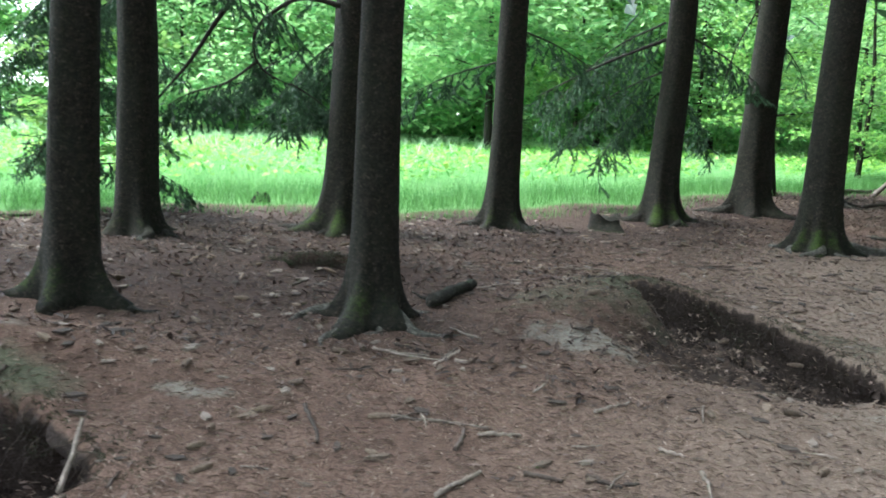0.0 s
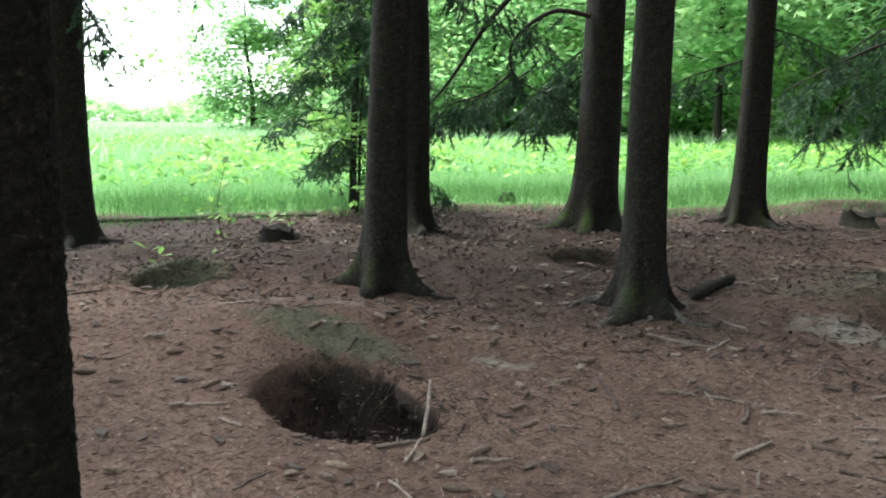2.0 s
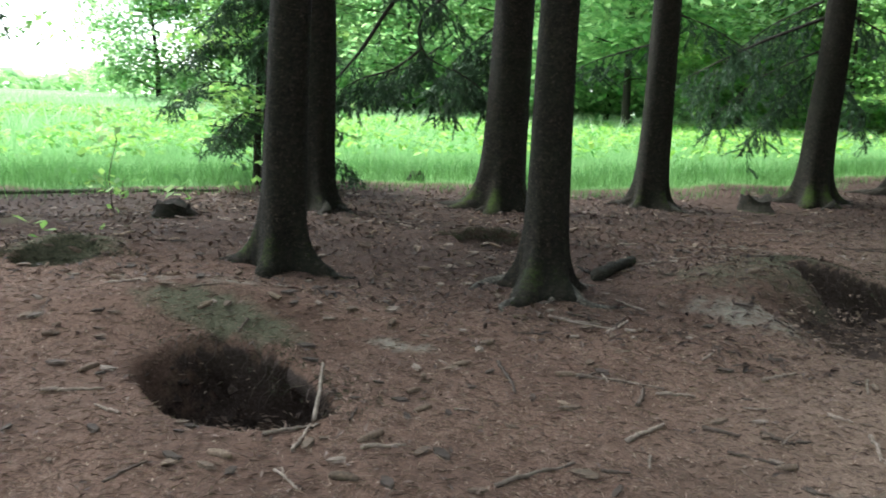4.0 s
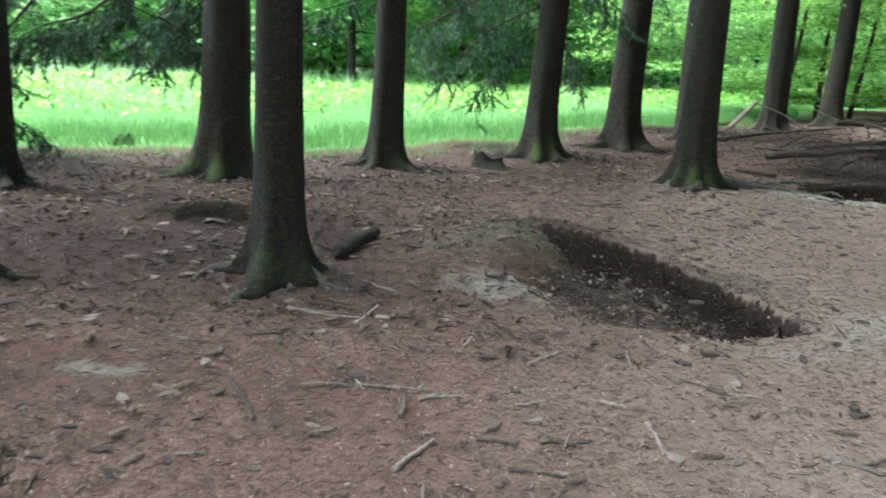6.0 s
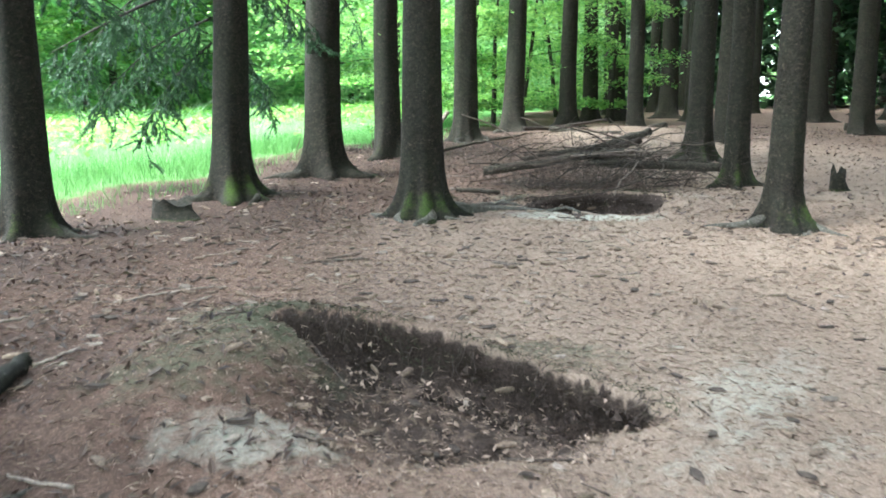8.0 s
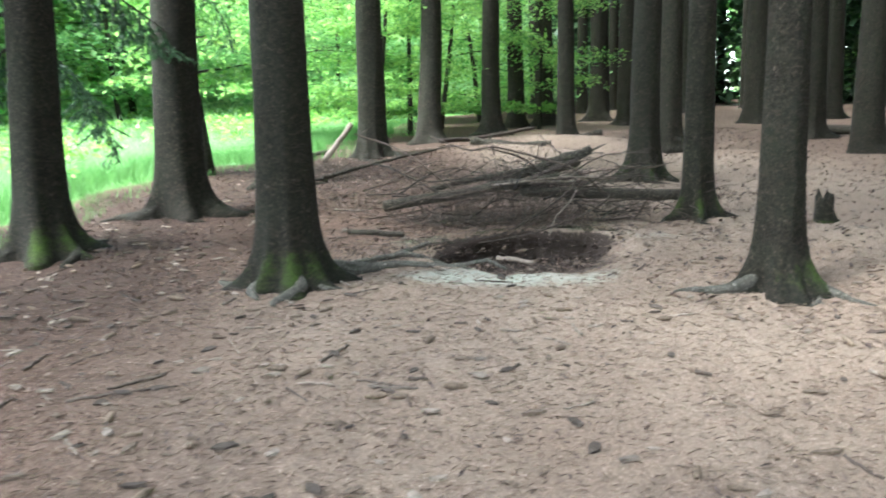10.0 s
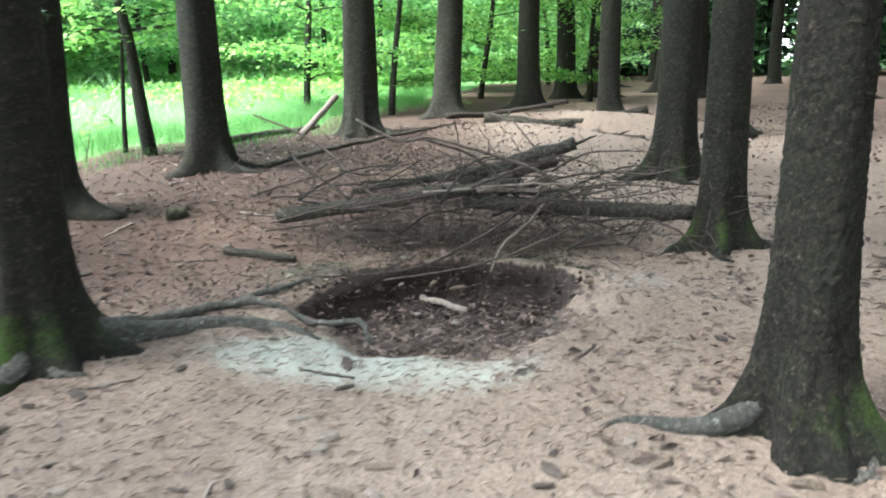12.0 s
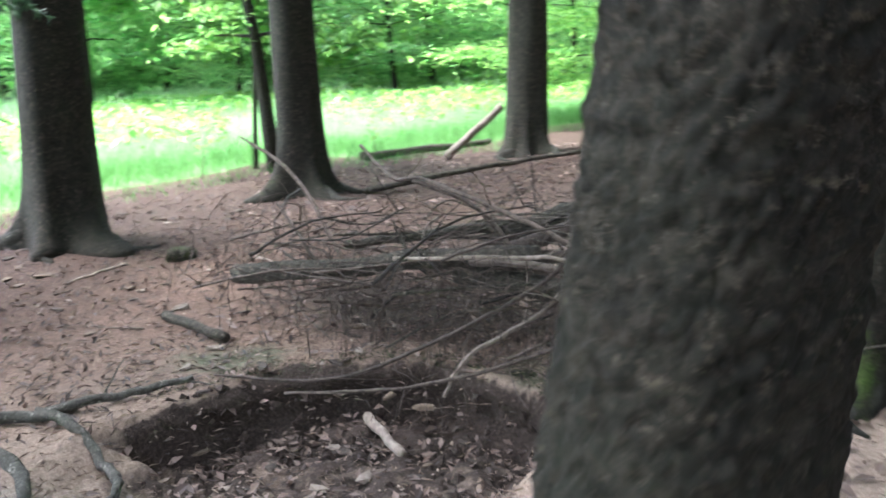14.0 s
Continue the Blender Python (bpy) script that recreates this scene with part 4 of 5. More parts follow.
def chip_mesh(seed):
    rng = random.Random(seed)
    n, verts = 7, []
    for z in (0, 0.009):
        for k in range(n):
            a = 2 * math.pi * k / n
            r = rng.uniform(0.7, 1.15) * (0.9 if z else 1)
            verts.append((0.05 * r * math.cos(a), 0.022 * r * math.sin(a), z + 0.006 * rng.random()))
    faces = [tuple(range(n - 1, -1, -1)), tuple(range(n, 2 * n))] + [(k, (k + 1) % n, n + (k + 1) % n, n + k) for k in range(n)]
    return verts, faces


def lay_small_things():
    rng = np.random.default_rng(21)
    v, f = cone_mesh()
    first = tagged(mesh_object("spruce_cone", v, f, CONE), "brown spruce cone lying on the needles", "cone", "spruce cones on the ground", "thing")
    pts = scatter_points(rng, 290, -6, 8.5, 2.2, 12.5, litter_density)
    for k, (x, y) in enumerate(pts):
        s = rng.uniform(0.7, 1.15)
        m = pose(x, y, gz(x, y) + 0.011 * s, rng.uniform(0, 360), rng.normal(0, 12), rng.uniform(0, 360))
        ob = first if k == 0 else copy_thing(first, m)
        ob.matrix_world = m @ Matrix.Scale(s, 4)
    mats = (DEADWOOD, PALEWOOD, CONE)
    for c in range(3):
        v, f = chip_mesh(c)
        base = tagged(mesh_object("bark_chip", v, f, mats[c], smooth=False), ("dark flake of bark on the forest floor", "pale wood chip on the forest floor", "red-brown flake of bark on the forest floor")[c], "bark chip", "bark chips on the ground", "thing")
        pts = scatter_points(rng, 95, -6, 8.5, 2.2, 12.5, litter_density)
        for k, (x, y) in enumerate(pts):
            m = pose(x, y, gz(x, y) + 0.002, rng.normal(0, 10), rng.normal(0, 10), rng.uniform(0, 360))
            ob = base if k == 0 else copy_thing(base, m)
            ob.matrix_world = m @ Matrix.Scale(rng.uniform(0.6, 1.4), 4)
        rest = scatter_points(rng, 420, -6, 10.5, 2.2, 14.5, litter_density)
        va, n0 = np.array(v), len(v)
        big, fs = [], []
        for x, y in rest:
            a, sc = rng.uniform(0, 6.283), rng.uniform(0.5, 1.3)
            ca, sa = math.cos(a) * sc, math.sin(a) * sc
            fs.extend(tuple(i + len(big) * n0 for i in face) for face in f)
            big.append(np.stack([x + va[:, 0] * ca - va[:, 1] * sa, y + va[:, 0] * sa + va[:, 1] * ca, gz(x, y) + 0.002 + va[:, 2] * sc], 1))
        tagged(mesh_object("bark_crumbs", np.concatenate(big), fs, mats[c], smooth=False), "scattered flakes of bark and wood in the litter", "litter", kind="stuff")


lay_small_things()


def lay_litter():
    rng = np.random.default_rng(4)
    # needles and twig crumbs
    n = 75000
    near = scatter_points(rng, n, -5, 8.6, 2.0, 11.5, lambda x, y: np.clip(1.25 - 0.1 * np.hypot(x - 2, y - 4), 0.15, 1) * (1 - 0.8 * leafy_shade_cover(x, y)))
    c = np.stack([near[:, 0], near[:, 1], ground_z(near[:, 0], near[:, 1]) + 0.006], 1)
    v, f = leaf_quads(c, 0.05, rng, 0.8, 0.09)
    tagged(mesh_object("needle_litter", v, f, LITTER, smooth=False), "fine brown fallen needles and twig crumbs", "litter", kind="stuff")
    p = scatter_points(rng, 15000, -7, 9.5, 2.2, 14, litter_density)
    c = np.stack([p[:, 0], p[:, 1], ground_z(p[:, 0], p[:, 1]) + 0.012], 1)
    # Leaves in the darkened zone get the darker copy.
    shade_zone = leafy_shade_cover(p[:, 0], p[:, 1]) > 0.3
    for chosen, material, label in ((~shade_zone & (rng.random(len(p)) < 0.5), DRYLEAF, "curled dry brown leaves on the forest floor"), (shade_zone, SHADE_LEAF, "old leaves near the wood's edge, darkened for tree shade")):
        v, f = leaf_quads(c[chosen], 0.046, rng, 0.66, 0.4)
        tagged(mesh_object("leaf_litter", v, f, material, smooth=False), label, "litter", kind="stuff")
    p = scatter_points(rng, 9000, 6, 19, 5.5, 18, lambda x, y: 0.6 + 0.4 * waves(x, y))
    c = np.stack([p[:, 0], p[:, 1], ground_z(p[:, 0], p[:, 1]) + 0.012], 1)
    v, f = leaf_quads(c, 0.075, rng, 0.66, 0.45)
    tagged(mesh_object("leaf_litter", v, f, DRYLEAF, smooth=False), "scattered dry leaves between the farther spruces", "litter", kind="stuff")
    p = scatter_points(rng, 420, 5.6, 7.8, 8.8, 11.3, lambda x, y: pit_shape(x, y, *PIT_3))
    c = np.stack([p[:, 0], p[:, 1], ground_z(p[:, 0], p[:, 1]) + 0.015], 1)
    v, f = leaf_quads(c, 0.055, rng, 0.6, 0.5)
    tagged(mesh_object("leaf_litter", v, f, DRYLEAF, smooth=False), "pale dry leaves gathered in the pit", "litter", kind="stuff")
    p = scatter_points(rng, 18000, -5, 8.8, 1.8, 12, lambda x, y: np.clip(1.2 - 0.1 * np.hypot(x - 2, y - 4), 0.15, 1) * (1 - 0.9 * leafy_shade_cover(x, y)))
    c = np.stack([p[:, 0], p[:, 1], ground_z(p[:, 0], p[:, 1]) + 0.008], 1)
    v, f = leaf_quads(c, 0.024, rng, 0.75, 0.4)
    tagged(mesh_object("pale_crumbs", v, f, CRUMB, smooth=False), "pale crumbs of cones, bark and needles", "litter", kind="stuff")
    p = scatter_points(rng, 260, -2.7, -1.2, 3.0, 4.2, lambda x, y: step(0.7, 1.0, pit_shape(x, y, *PIT_1)))
    c = np.stack([p[:, 0], p[:, 1], ground_z(p[:, 0], p[:, 1]) + 0.015], 1)
    v, f = leaf_quads(c, 0.05, rng, 0.6, 0.55)
    tagged(mesh_object("leaf_litter", v, f, DRYLEAF, smooth=False), "dry leaves gathered in the small pit", "litter", kind="stuff")
    p = scatter_points(rng, 5500, -6.5, 1.5, 4.6, 12, lambda x, y: 0.55 + 0.5 * waves(x * 1.4 + 1, y * 1.4))
    c = np.stack([p[:, 0], p[:, 1], ground_z(p[:, 0], p[:, 1]) + 0.014], 1)
    v, f = leaf_quads(c, 0.075, rng, 0.55, 0.33)
    tagged(mesh_object("leaf_litter", v, f, SHADE_LEAF, smooth=False), "dark curled leaves and chips between the spruces", "litter", kind="stuff")
    p = scatter_points(rng, 9000, 3.2, 10.5, 10.2, 16.5, lambda x, y: 0.6 + 0.5 * waves(x * 1.2, y))
    c = np.stack([p[:, 0], p[:, 1], ground_z(p[:, 0], p[:, 1]) + 0.012], 1)
    v, f = leaf_quads(c, 0.06, rng, 0.6, 0.3)
    tagged(mesh_object("leaf_litter", v, f, SHADE_LEAF, smooth=False), "dark twigs, chips and leaves strewn round the heap", "litter", kind="stuff")
    p = scatter_points(rng, 500, 1.0, 3.4, 4.6, 6.6, lambda x, y: pit_shape(x, y, *PIT_2))
    c = np.stack([p[:, 0], p[:, 1], ground_z(p[:, 0], p[:, 1]) + 0.015], 1)
    v, f = leaf_quads(c, 0.042, rng, 0.6, 0.45)
    tagged(mesh_object("leaf_litter", v, f, LITTER, smooth=False), "dark dry leaves gathered in the long pit", "litter", kind="stuff")


lay_litter()


def rootlets(pit, n, seed, label):
    """Fine roots that hang from the steep far wall of a pit."""
    cx, cy, half, far, near, turn = pit[:6]
    rng = random.Random(seed)
    c, s = math.cos(radians(turn)), math.sin(radians(turn))
    pieces = []
    for k in range(n):
        a = rng.uniform(0.15, math.pi - 0.15)
        u, w = half * math.cos(a) * 0.98, far * math.sin(a) * rng.uniform(0.96, 1.04)
        x, y = cx + u * c - w * s, cy + u * s + w * c
        z = gz(x, y) + 0.01
        u2, w2 = u * 0.93, w - rng.uniform(0.04, 0.14)
        x2, y2 = cx + u2 * c - w2 * s + rng.gauss(0, 0.04), cy + u2 * s + w2 * c
        r = rng.uniform(0.0015, 0.004)
        pieces.append(tube(wander((x, y, z), (x2, y2, z - rng.uniform(0.05, 0.22)), 4, 0.12, seed + k), [r, r, r * 0.8, r * 0.6, r * 0.3], 3))
    v, f = join(pieces)
    tagged(mesh_object("rootlets", v, f, DEADWOOD), label, "roots", kind="stuff")


def edge_tufts(pit, n, a0, a1, r0, r1, length, seed, label):
    """Short grass, moss and root fibres that fringe a pit's steep far rim and hang over it."""
    cx, cy, half, far, near, turn = pit[:6]
    rng = np.random.default_rng(seed)
    c, s = math.cos(radians(turn)), math.sin(radians(turn))
    clump = rng.uniform(a0, a1, 60)
    a = np.radians(np.where(rng.random(n) < 0.75, rng.choice(clump, n) + rng.normal(0, 1.8, n), rng.uniform(a0, a1, n)))
    r = r0 + (r1 - r0) * rng.random(n) ** 1.7
    u, w = half * np.cos(a) * r, far * np.sin(a) * r
    x, y = cx + u * c - w * s, cy + u * s + w * c
    z = ground_z(x, y) - 0.005
    base = np.stack([x, y, z], 1)
    inward = np.stack([cx - x, cy - y, 0 * x], 1)
    inward /= np.linalg.norm(inward, axis=1, keepdims=True)
    lean = np.stack([rng.normal(0, 0.6, n), rng.normal(0, 0.6, n), rng.normal(0.45, 0.35, n)], 1) + inward * rng.uniform(0.1, 1.1, n)[:, None]
    lean /= np.linalg.norm(lean, axis=1, keepdims=True)
    L = (length * rng.uniform(0.4, 1.3, n))[:, None]
    side = np.cross(lean, rng.normal(0, 1, (n, 3)))
    side *= 0.0022 / np.linalg.norm(side, axis=1, keepdims=True)
    midp = base + lean * L * 0.55
    tip = base + lean * L * 0.8 + inward * L * 0.3 - np.array([0, 0, 1]) * L * rng.uniform(0.0, 0.5, n)[:, None]
    v = np.stack([base - side, base + side, midp + side * 0.8, tip, midp - side * 0.8], 1).reshape(-1, 3)
    idx = np.arange(n)[:, None] * 5
    f = np.concatenate([idx + np.array([[0, 1, 2]]), idx + np.array([[0, 2, 4]]), idx + np.array([[4, 2, 3]])], 0)
    tagged(mesh_object("turf_fringe", v, f, TURF, smooth=False), label, "turf", kind="stuff")


edge_tufts(PIT_1, 1700, 10, 178, 0.95, 1.4, 0.03, 1, "dark mossy grass fringing the small pit's mound")
edge_tufts(PIT_2, 1800, 3, 175, 0.95, 1.16, 0.036, 2, "ragged mossy turf fringing the long pit's wall")
edge_tufts(PIT_3, 2000, 3, 155, 0.95, 1.06, 0.045, 3, "ragged mossy turf fringing the large pit's wall")
edge_tufts(PIT_4, 1800, 5, 175, 0.85, 1.5, 0.05, 4, "mossy grass on a low mound")
edge_tufts(PIT_5, 2400, 0, 180, 0.8, 2.0, 0.05, 5, "dark mossy grass over a small hollow")


def soil_clods(pit, n, seed, depth, label):
    """Crumbs and clods of earth that stick out of a pit's far wall and lie along its foot."""
    cx, cy, half, far, near, turn = pit[:6]
    rng = np.random.default_rng(seed)
    c, s = math.cos(radians(turn)), math.sin(radians(turn))
    a = np.radians(rng.uniform(2, 178, n))
    r = rng.uniform(0.45, 0.9, n)
    u, w = half * np.cos(a) * r, far * np.sin(a) * r
    x, y = cx + u * c - w * s, cy + u * s + w * c
    z = ground_z(x, y)
    size = 0.006 + 0.03 * rng.random(n) ** 3
    unit = np.array([(1, 0, 0), (0, 1, 0), (-1, 0, 0), (0, -1, 0), (0, 0, 1), (0, 0, -1)])
    v = unit[None] * rng.uniform(0.5, 1.3, (n, 6, 1)) * size[:, None, None] + rng.normal(0, 0.25, (n, 6, 3)) * size[:, None, None]
    v = (v + np.stack([x, y, z], 1)[:, None]).reshape(-1, 3)
    tri = np.array([(0, 1, 4), (1, 2, 4), (2, 3, 4), (3, 0, 4), (1, 0, 5), (2, 1, 5), (3, 2, 5), (0, 3, 5)])
    f = (np.arange(n)[:, None, None] * 6 + tri[None]).reshape(-1, 3)
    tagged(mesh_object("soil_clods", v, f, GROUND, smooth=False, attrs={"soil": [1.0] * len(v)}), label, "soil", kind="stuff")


soil_clods(PIT_1, 300, 1, 0.33, "dark crumbs of earth on the small pit's wall")
soil_clods(PIT_2, 800, 2, 0.33, "dark clods of earth on the long pit's wall")
soil_clods(PIT_3, 800, 3, 0.31, "dark clods of earth on the large pit's wall")
rootlets(PIT_1, 60, 1, "fine roots hanging from the small pit's wall")
rootlets(PIT_2, 80, 2, "fine roots hanging from the long pit's wall")
rootlets(PIT_3, 60, 3, "fine roots hanging over the pit's edge")


# ---- meadow ----
def blades(xy, height, width, rng):
    """Bent grass blades: (n, 2) feet, heights, widths."""
    n = len(xy)
    h = height * rng.uniform(0.55, 1.25, n)
    w = width * rng.uniform(0.6, 1.4, n)
    a = rng.uniform(0, 6.283, n)
    b = rng.uniform(0, 6.283, n)
    z = ground_z(xy[:, 0], xy[:, 1]) - 0.02
    side = np.stack([np.cos(a), np.sin(a), 0 * a], 1)
    bend = np.stack([np.cos(b), np.sin(b), 0 * b], 1) * (h * rng.uniform(0.15, 0.9, n))[:, None]
    foot = np.stack([xy[:, 0], xy[:, 1], z], 1)
    up = np.stack([0 * h, 0 * h, h], 1)
    mid = foot + up * 0.55 + bend * 0.35
    v = np.stack([foot - side * w[:, None] / 2, foot + side * w[:, None] / 2, mid - side * w[:, None] * 0.42, mid + side * w[:, None] * 0.42, foot + up + bend], 1)
    i = np.arange(n)[:, None] * 5
    f = np.concatenate([i + np.array([[0, 1, 3]]), i + np.array([[0, 3, 2]]), i + np.array([[2, 3, 4]])], 0)
    return v.reshape(-1, 3), f


def meadow_points(rng, n, x0, x1, d0, d1):
    x = rng.uniform(x0, x1, n)
    return np.stack([x, edge_y(x) + d0 + (d1 - d0) * rng.random(n)], 1)


def build_meadow():
    rng = np.random.default_rng(8)
    for n, d0, d1, x0, x1, h, w, label in ((9000, -1.0, 0.8, -12, 16, 0.15, 0.006, "short sparse grass at the wood's edge"), (30000, 0.2, 2.2, -13, 16, 0.28, 0.006, "soft grass along the wood, tree shade put in its colour"), (40000, 1.6, 5, -13, 16, 0.32, 0.006, "soft green meadow grass along the wood"),
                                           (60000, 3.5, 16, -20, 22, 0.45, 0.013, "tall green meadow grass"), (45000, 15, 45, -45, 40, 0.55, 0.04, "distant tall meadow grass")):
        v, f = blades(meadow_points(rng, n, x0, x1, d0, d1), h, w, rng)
        tagged(mesh_object("meadow_grass", v, f, SHADE_GRASS if d0 < 1 else GRASS), label, "grass", kind="stuff")
    p = meadow_points(rng, 16000, -40, 36, 7, 44)
    p = p[waves(p[:, 0] * 0.2 + 2, p[:, 1] * 0.5) > -0.1]
    v, f = blades(p, 0.75, 0.03, rng)
    tagged(mesh_object("grass_heads", v, f, SEEDHEAD), "pale flowering grass heads over the meadow", "grass", kind="stuff")
    p = meadow_points(rng, 42000, -26, 24, 2.2, 20)
    keep = (waves(p[:, 0] * 0.35, p[:, 1] * 0.35 + 4) > -0.2)
    p = p[keep]
    c = np.stack([p[:, 0], p[:, 1], ground_z(p[:, 0], p[:, 1]) + rng.uniform(0.2, 0.55, len(p))], 1)
    v, f = leaf_quads(c, 0.17, rng, 0.55, 0.6)
    tagged(mesh_object("meadow_weeds", v, f, DOCK), "broad yellow-green weed leaves in the meadow", "weeds", kind="stuff")


build_meadow()


# ---- leafy trees and saplings ----
def leafy_tree(x, y, height, spread, base, leaves, size, stem, seed, material, name="beech_tree", label="", squash=0.75, lean=0.0):
    """A leafy tree: bent stem, limbs, and leaves in uneven layered sprays round the limb ends."""
    rng = random.Random(seed)
    nrng = np.random.default_rng(seed)
    z0 = gz(x, y)
    tree = new(name)
    tree.matrix_world = pose(x, y, z0)
    tagged(tree, label or "bright green young beech at the edge of the wood", "tree", "leafy trees", "thing")
    top = Vector(((rng.gauss(0, 0.05) + lean) * height, rng.gauss(0, 0.05) * height, height * 0.96))
    path = wander((0, 0, -0.05), top, 10, 0.012, seed)
    v, f = tube(path, [stem * (1 - 0.09 * i) for i in range(11)], 8, seed, 0.1)
    mesh_object("trunk", v, f, BARK, tree, attrs={"moss": [0.1] * len(v)})
    ends, pieces = [], []
    for k in range(max(9, int(height * 2.6))):
        t = base / height + (1 - base / height) * ((k + rng.random()) / max(9, int(height * 2.6)))
        p = path[min(10, int(t * 10))]
        a = k * 2.4 + rng.uniform(-0.5, 0.5)
        reach = spread * (0.35 + 0.65 * math.sin(math.pi * min(1, 0.15 + 0.85 * (t - base / height) / (1 - base / height + 0.01)))) * rng.uniform(0.6, 1.1)
        q = p + Vector((math.cos(a) * reach, math.sin(a) * reach, reach * rng.uniform(-0.1, 0.35)))
        limb = wander(p, q, 5, 0.05, seed + k, -0.05)
        rr = stem * 0.3 * (1 - 0.6 * t)
        pieces.append(tube(limb, [rr, rr * 0.85, rr * 0.7, rr * 0.5, rr * 0.35, rr * 0.15], 5, k))
        ends += [(limb[2], reach * 0.35), (limb[3], reach * 0.4), (limb[4], reach * 0.4), (limb[5], reach * 0.3)]
    if y < 34.5:
        for v, f in pieces:
            mesh_object("limb", v, f, BARK, tree, attrs={"moss": [0.0] * len(v)})
    else:
        v, f = join(pieces)
        mesh_object("branching", v, f, BARK, tree, attrs={"moss": [0.0] * len(v)})
    per = max(4, leaves // len(ends))
    cs = []
    for p, r in ends:
        c = nrng.normal(0, 1, (per, 3)) * np.array([r, r, r * 0.32 * squash]) * 0.75
        c[:, 2] -= 0.15 * np.hypot(c[:, 0], c[:, 1])
        cs.append(c + np.array(p))
    v, f = leaf_quads(np.concatenate(cs), size, nrng, 0.6, 0.62, 0.1)
    mesh_object("crown", v, f, material, tree)
    return tree


leafy_tree(6.2, 16.85, 5.5, 1.7, 1.5, 2200, 0.12, 0.095, 1, LEAF, "young_tree", "young leafy tree with leaning dark stem beside spruces", 0.75, -0.2)
leafy_tree(5.95, 17.2, 4.5, 1.2, 1.6, 1300, 0.12, 0.035, 2, LEAF, "young_tree", "young leafy tree with thin dark stem beside spruces", 0.75, -0.1)
for k, (x, y, h, sp, b, n) in enumerate([(11.3, 20.4, 6, 1.6, 0.7, 1800), (10.3, 22.3, 7, 2.2, 0.8, 2200), (13.4, 22.3, 6.5, 2.2, 0.5, 2600), (15.2, 23.5, 7, 2.3, 0.4, 2600), (16.4, 20.8, 5, 1.6, 0.5, 1500), (18.5, 26, 9, 3, 0.6, 3000),
                                          (14.0, 30.5, 11, 3.4, 0.9, 3200), (9.2, 33.0, 12, 3.8, 1.0, 3400), (4.4, 34.0, 12, 3.8, 1.0, 3600), (22, 30, 10, 3.4, 0.8, 3000), (26, 33, 11, 3.6, 0.6, 3000), (15.5, 30, 11, 3.6, 0.8, 3400)]):
    leafy_tree(x, y, h, sp, b, int(n * 3.2), 0.125 if y < 25 else 0.17, 0.05 + 0.004 * h, 20 + k, LEAF if y < 30 else LEAF_HAZED)
for k, (x, y, h, sp, b, n) in enumerate([(1.0, 30, 11, 4, 2.8, 3600), (-3.5, 38, 13, 5, 1.6, 4200), (5.5, 35, 13, 4.8, 1.8, 4200), (11, 38, 14, 5, 1.2, 4200), (-9, 42, 13, 5, 1.0, 4200), (-14.5, 45, 14, 5, 0.6, 4600), (-20.0, 46, 12, 4.6, 0.2, 4600),
                                          (0.5, 45, 15, 5.5, 0.8, 4200), (18, 42, 15, 5.5, 0.8, 4200), (26, 44, 15, 5.5, 0.8, 4200), (-5.5, 48, 15, 5.5, 0.5, 4200), (7, 48, 15, 5.5, 0.6, 4200), (34, 46, 15, 5.5, 0.6, 4000), (-12, 52, 16, 6, 0.5, 4200), (14, 52, 16, 6, 0.5, 4200)]):
    leafy_tree(x, y, h, sp, b, int(n * 3.2), 0.34, 0.16, 60 + k, LEAF if k % 4 == 2 else LEAF_HAZED, "field_tree", "leafy tree in full green beyond the meadow", 1.3)


def seedling(x, y, height, n, size, seed):
    rng = np.random.default_rng(seed)
    plant = new("seedling")
    plant.matrix_world = pose(x, y, gz(x, y))
    tagged(plant, "small broad-leaved tree seedling growing from the litter", "seedling", "seedlings at the wood's edge", "thing")
    path = wander((0, 0, 0), (0.1 * rng.normal(), 0.1 * rng.normal(), height), 5, 0.05, seed)
    v, f = tube(path, [0.008, 0.007, 0.006, 0.005, 0.004, 0.002], 5)
    mesh_object("stem", v, f, DEADWOOD, plant)
    c = np.concatenate([rng.normal(0, 1, (n // 3, 3)) * np.array([0.16, 0.16, 0.06]) + np.array(path[i]) for i in (3, 4, 5)])
    v, f = leaf_quads(c, size, rng, 0.55, 0.75, 0.15)
    mesh_object("leaves", v, f, LEAF, plant)


for k, (x, y, h, n) in enumerate([(-4.9, 7.6, 0.9, 36), (-4.75, 7.4, 0.35, 24), (-3.9, 9.3, 0.5, 30), (-4.3, 8.1, 0.25, 12), (-3.6, 9.9, 0.6, 30), (-5.4, 8.6, 0.3, 15), (-4.6, 6.0, 0.12, 8), (4.0, 15.8, 0.5, 24), (5.4, 16.6, 0.6, 30), (7.4, 17.6, 0.5, 24)]):
    seedling(x, y, h, n, 0.11, 500 + k)


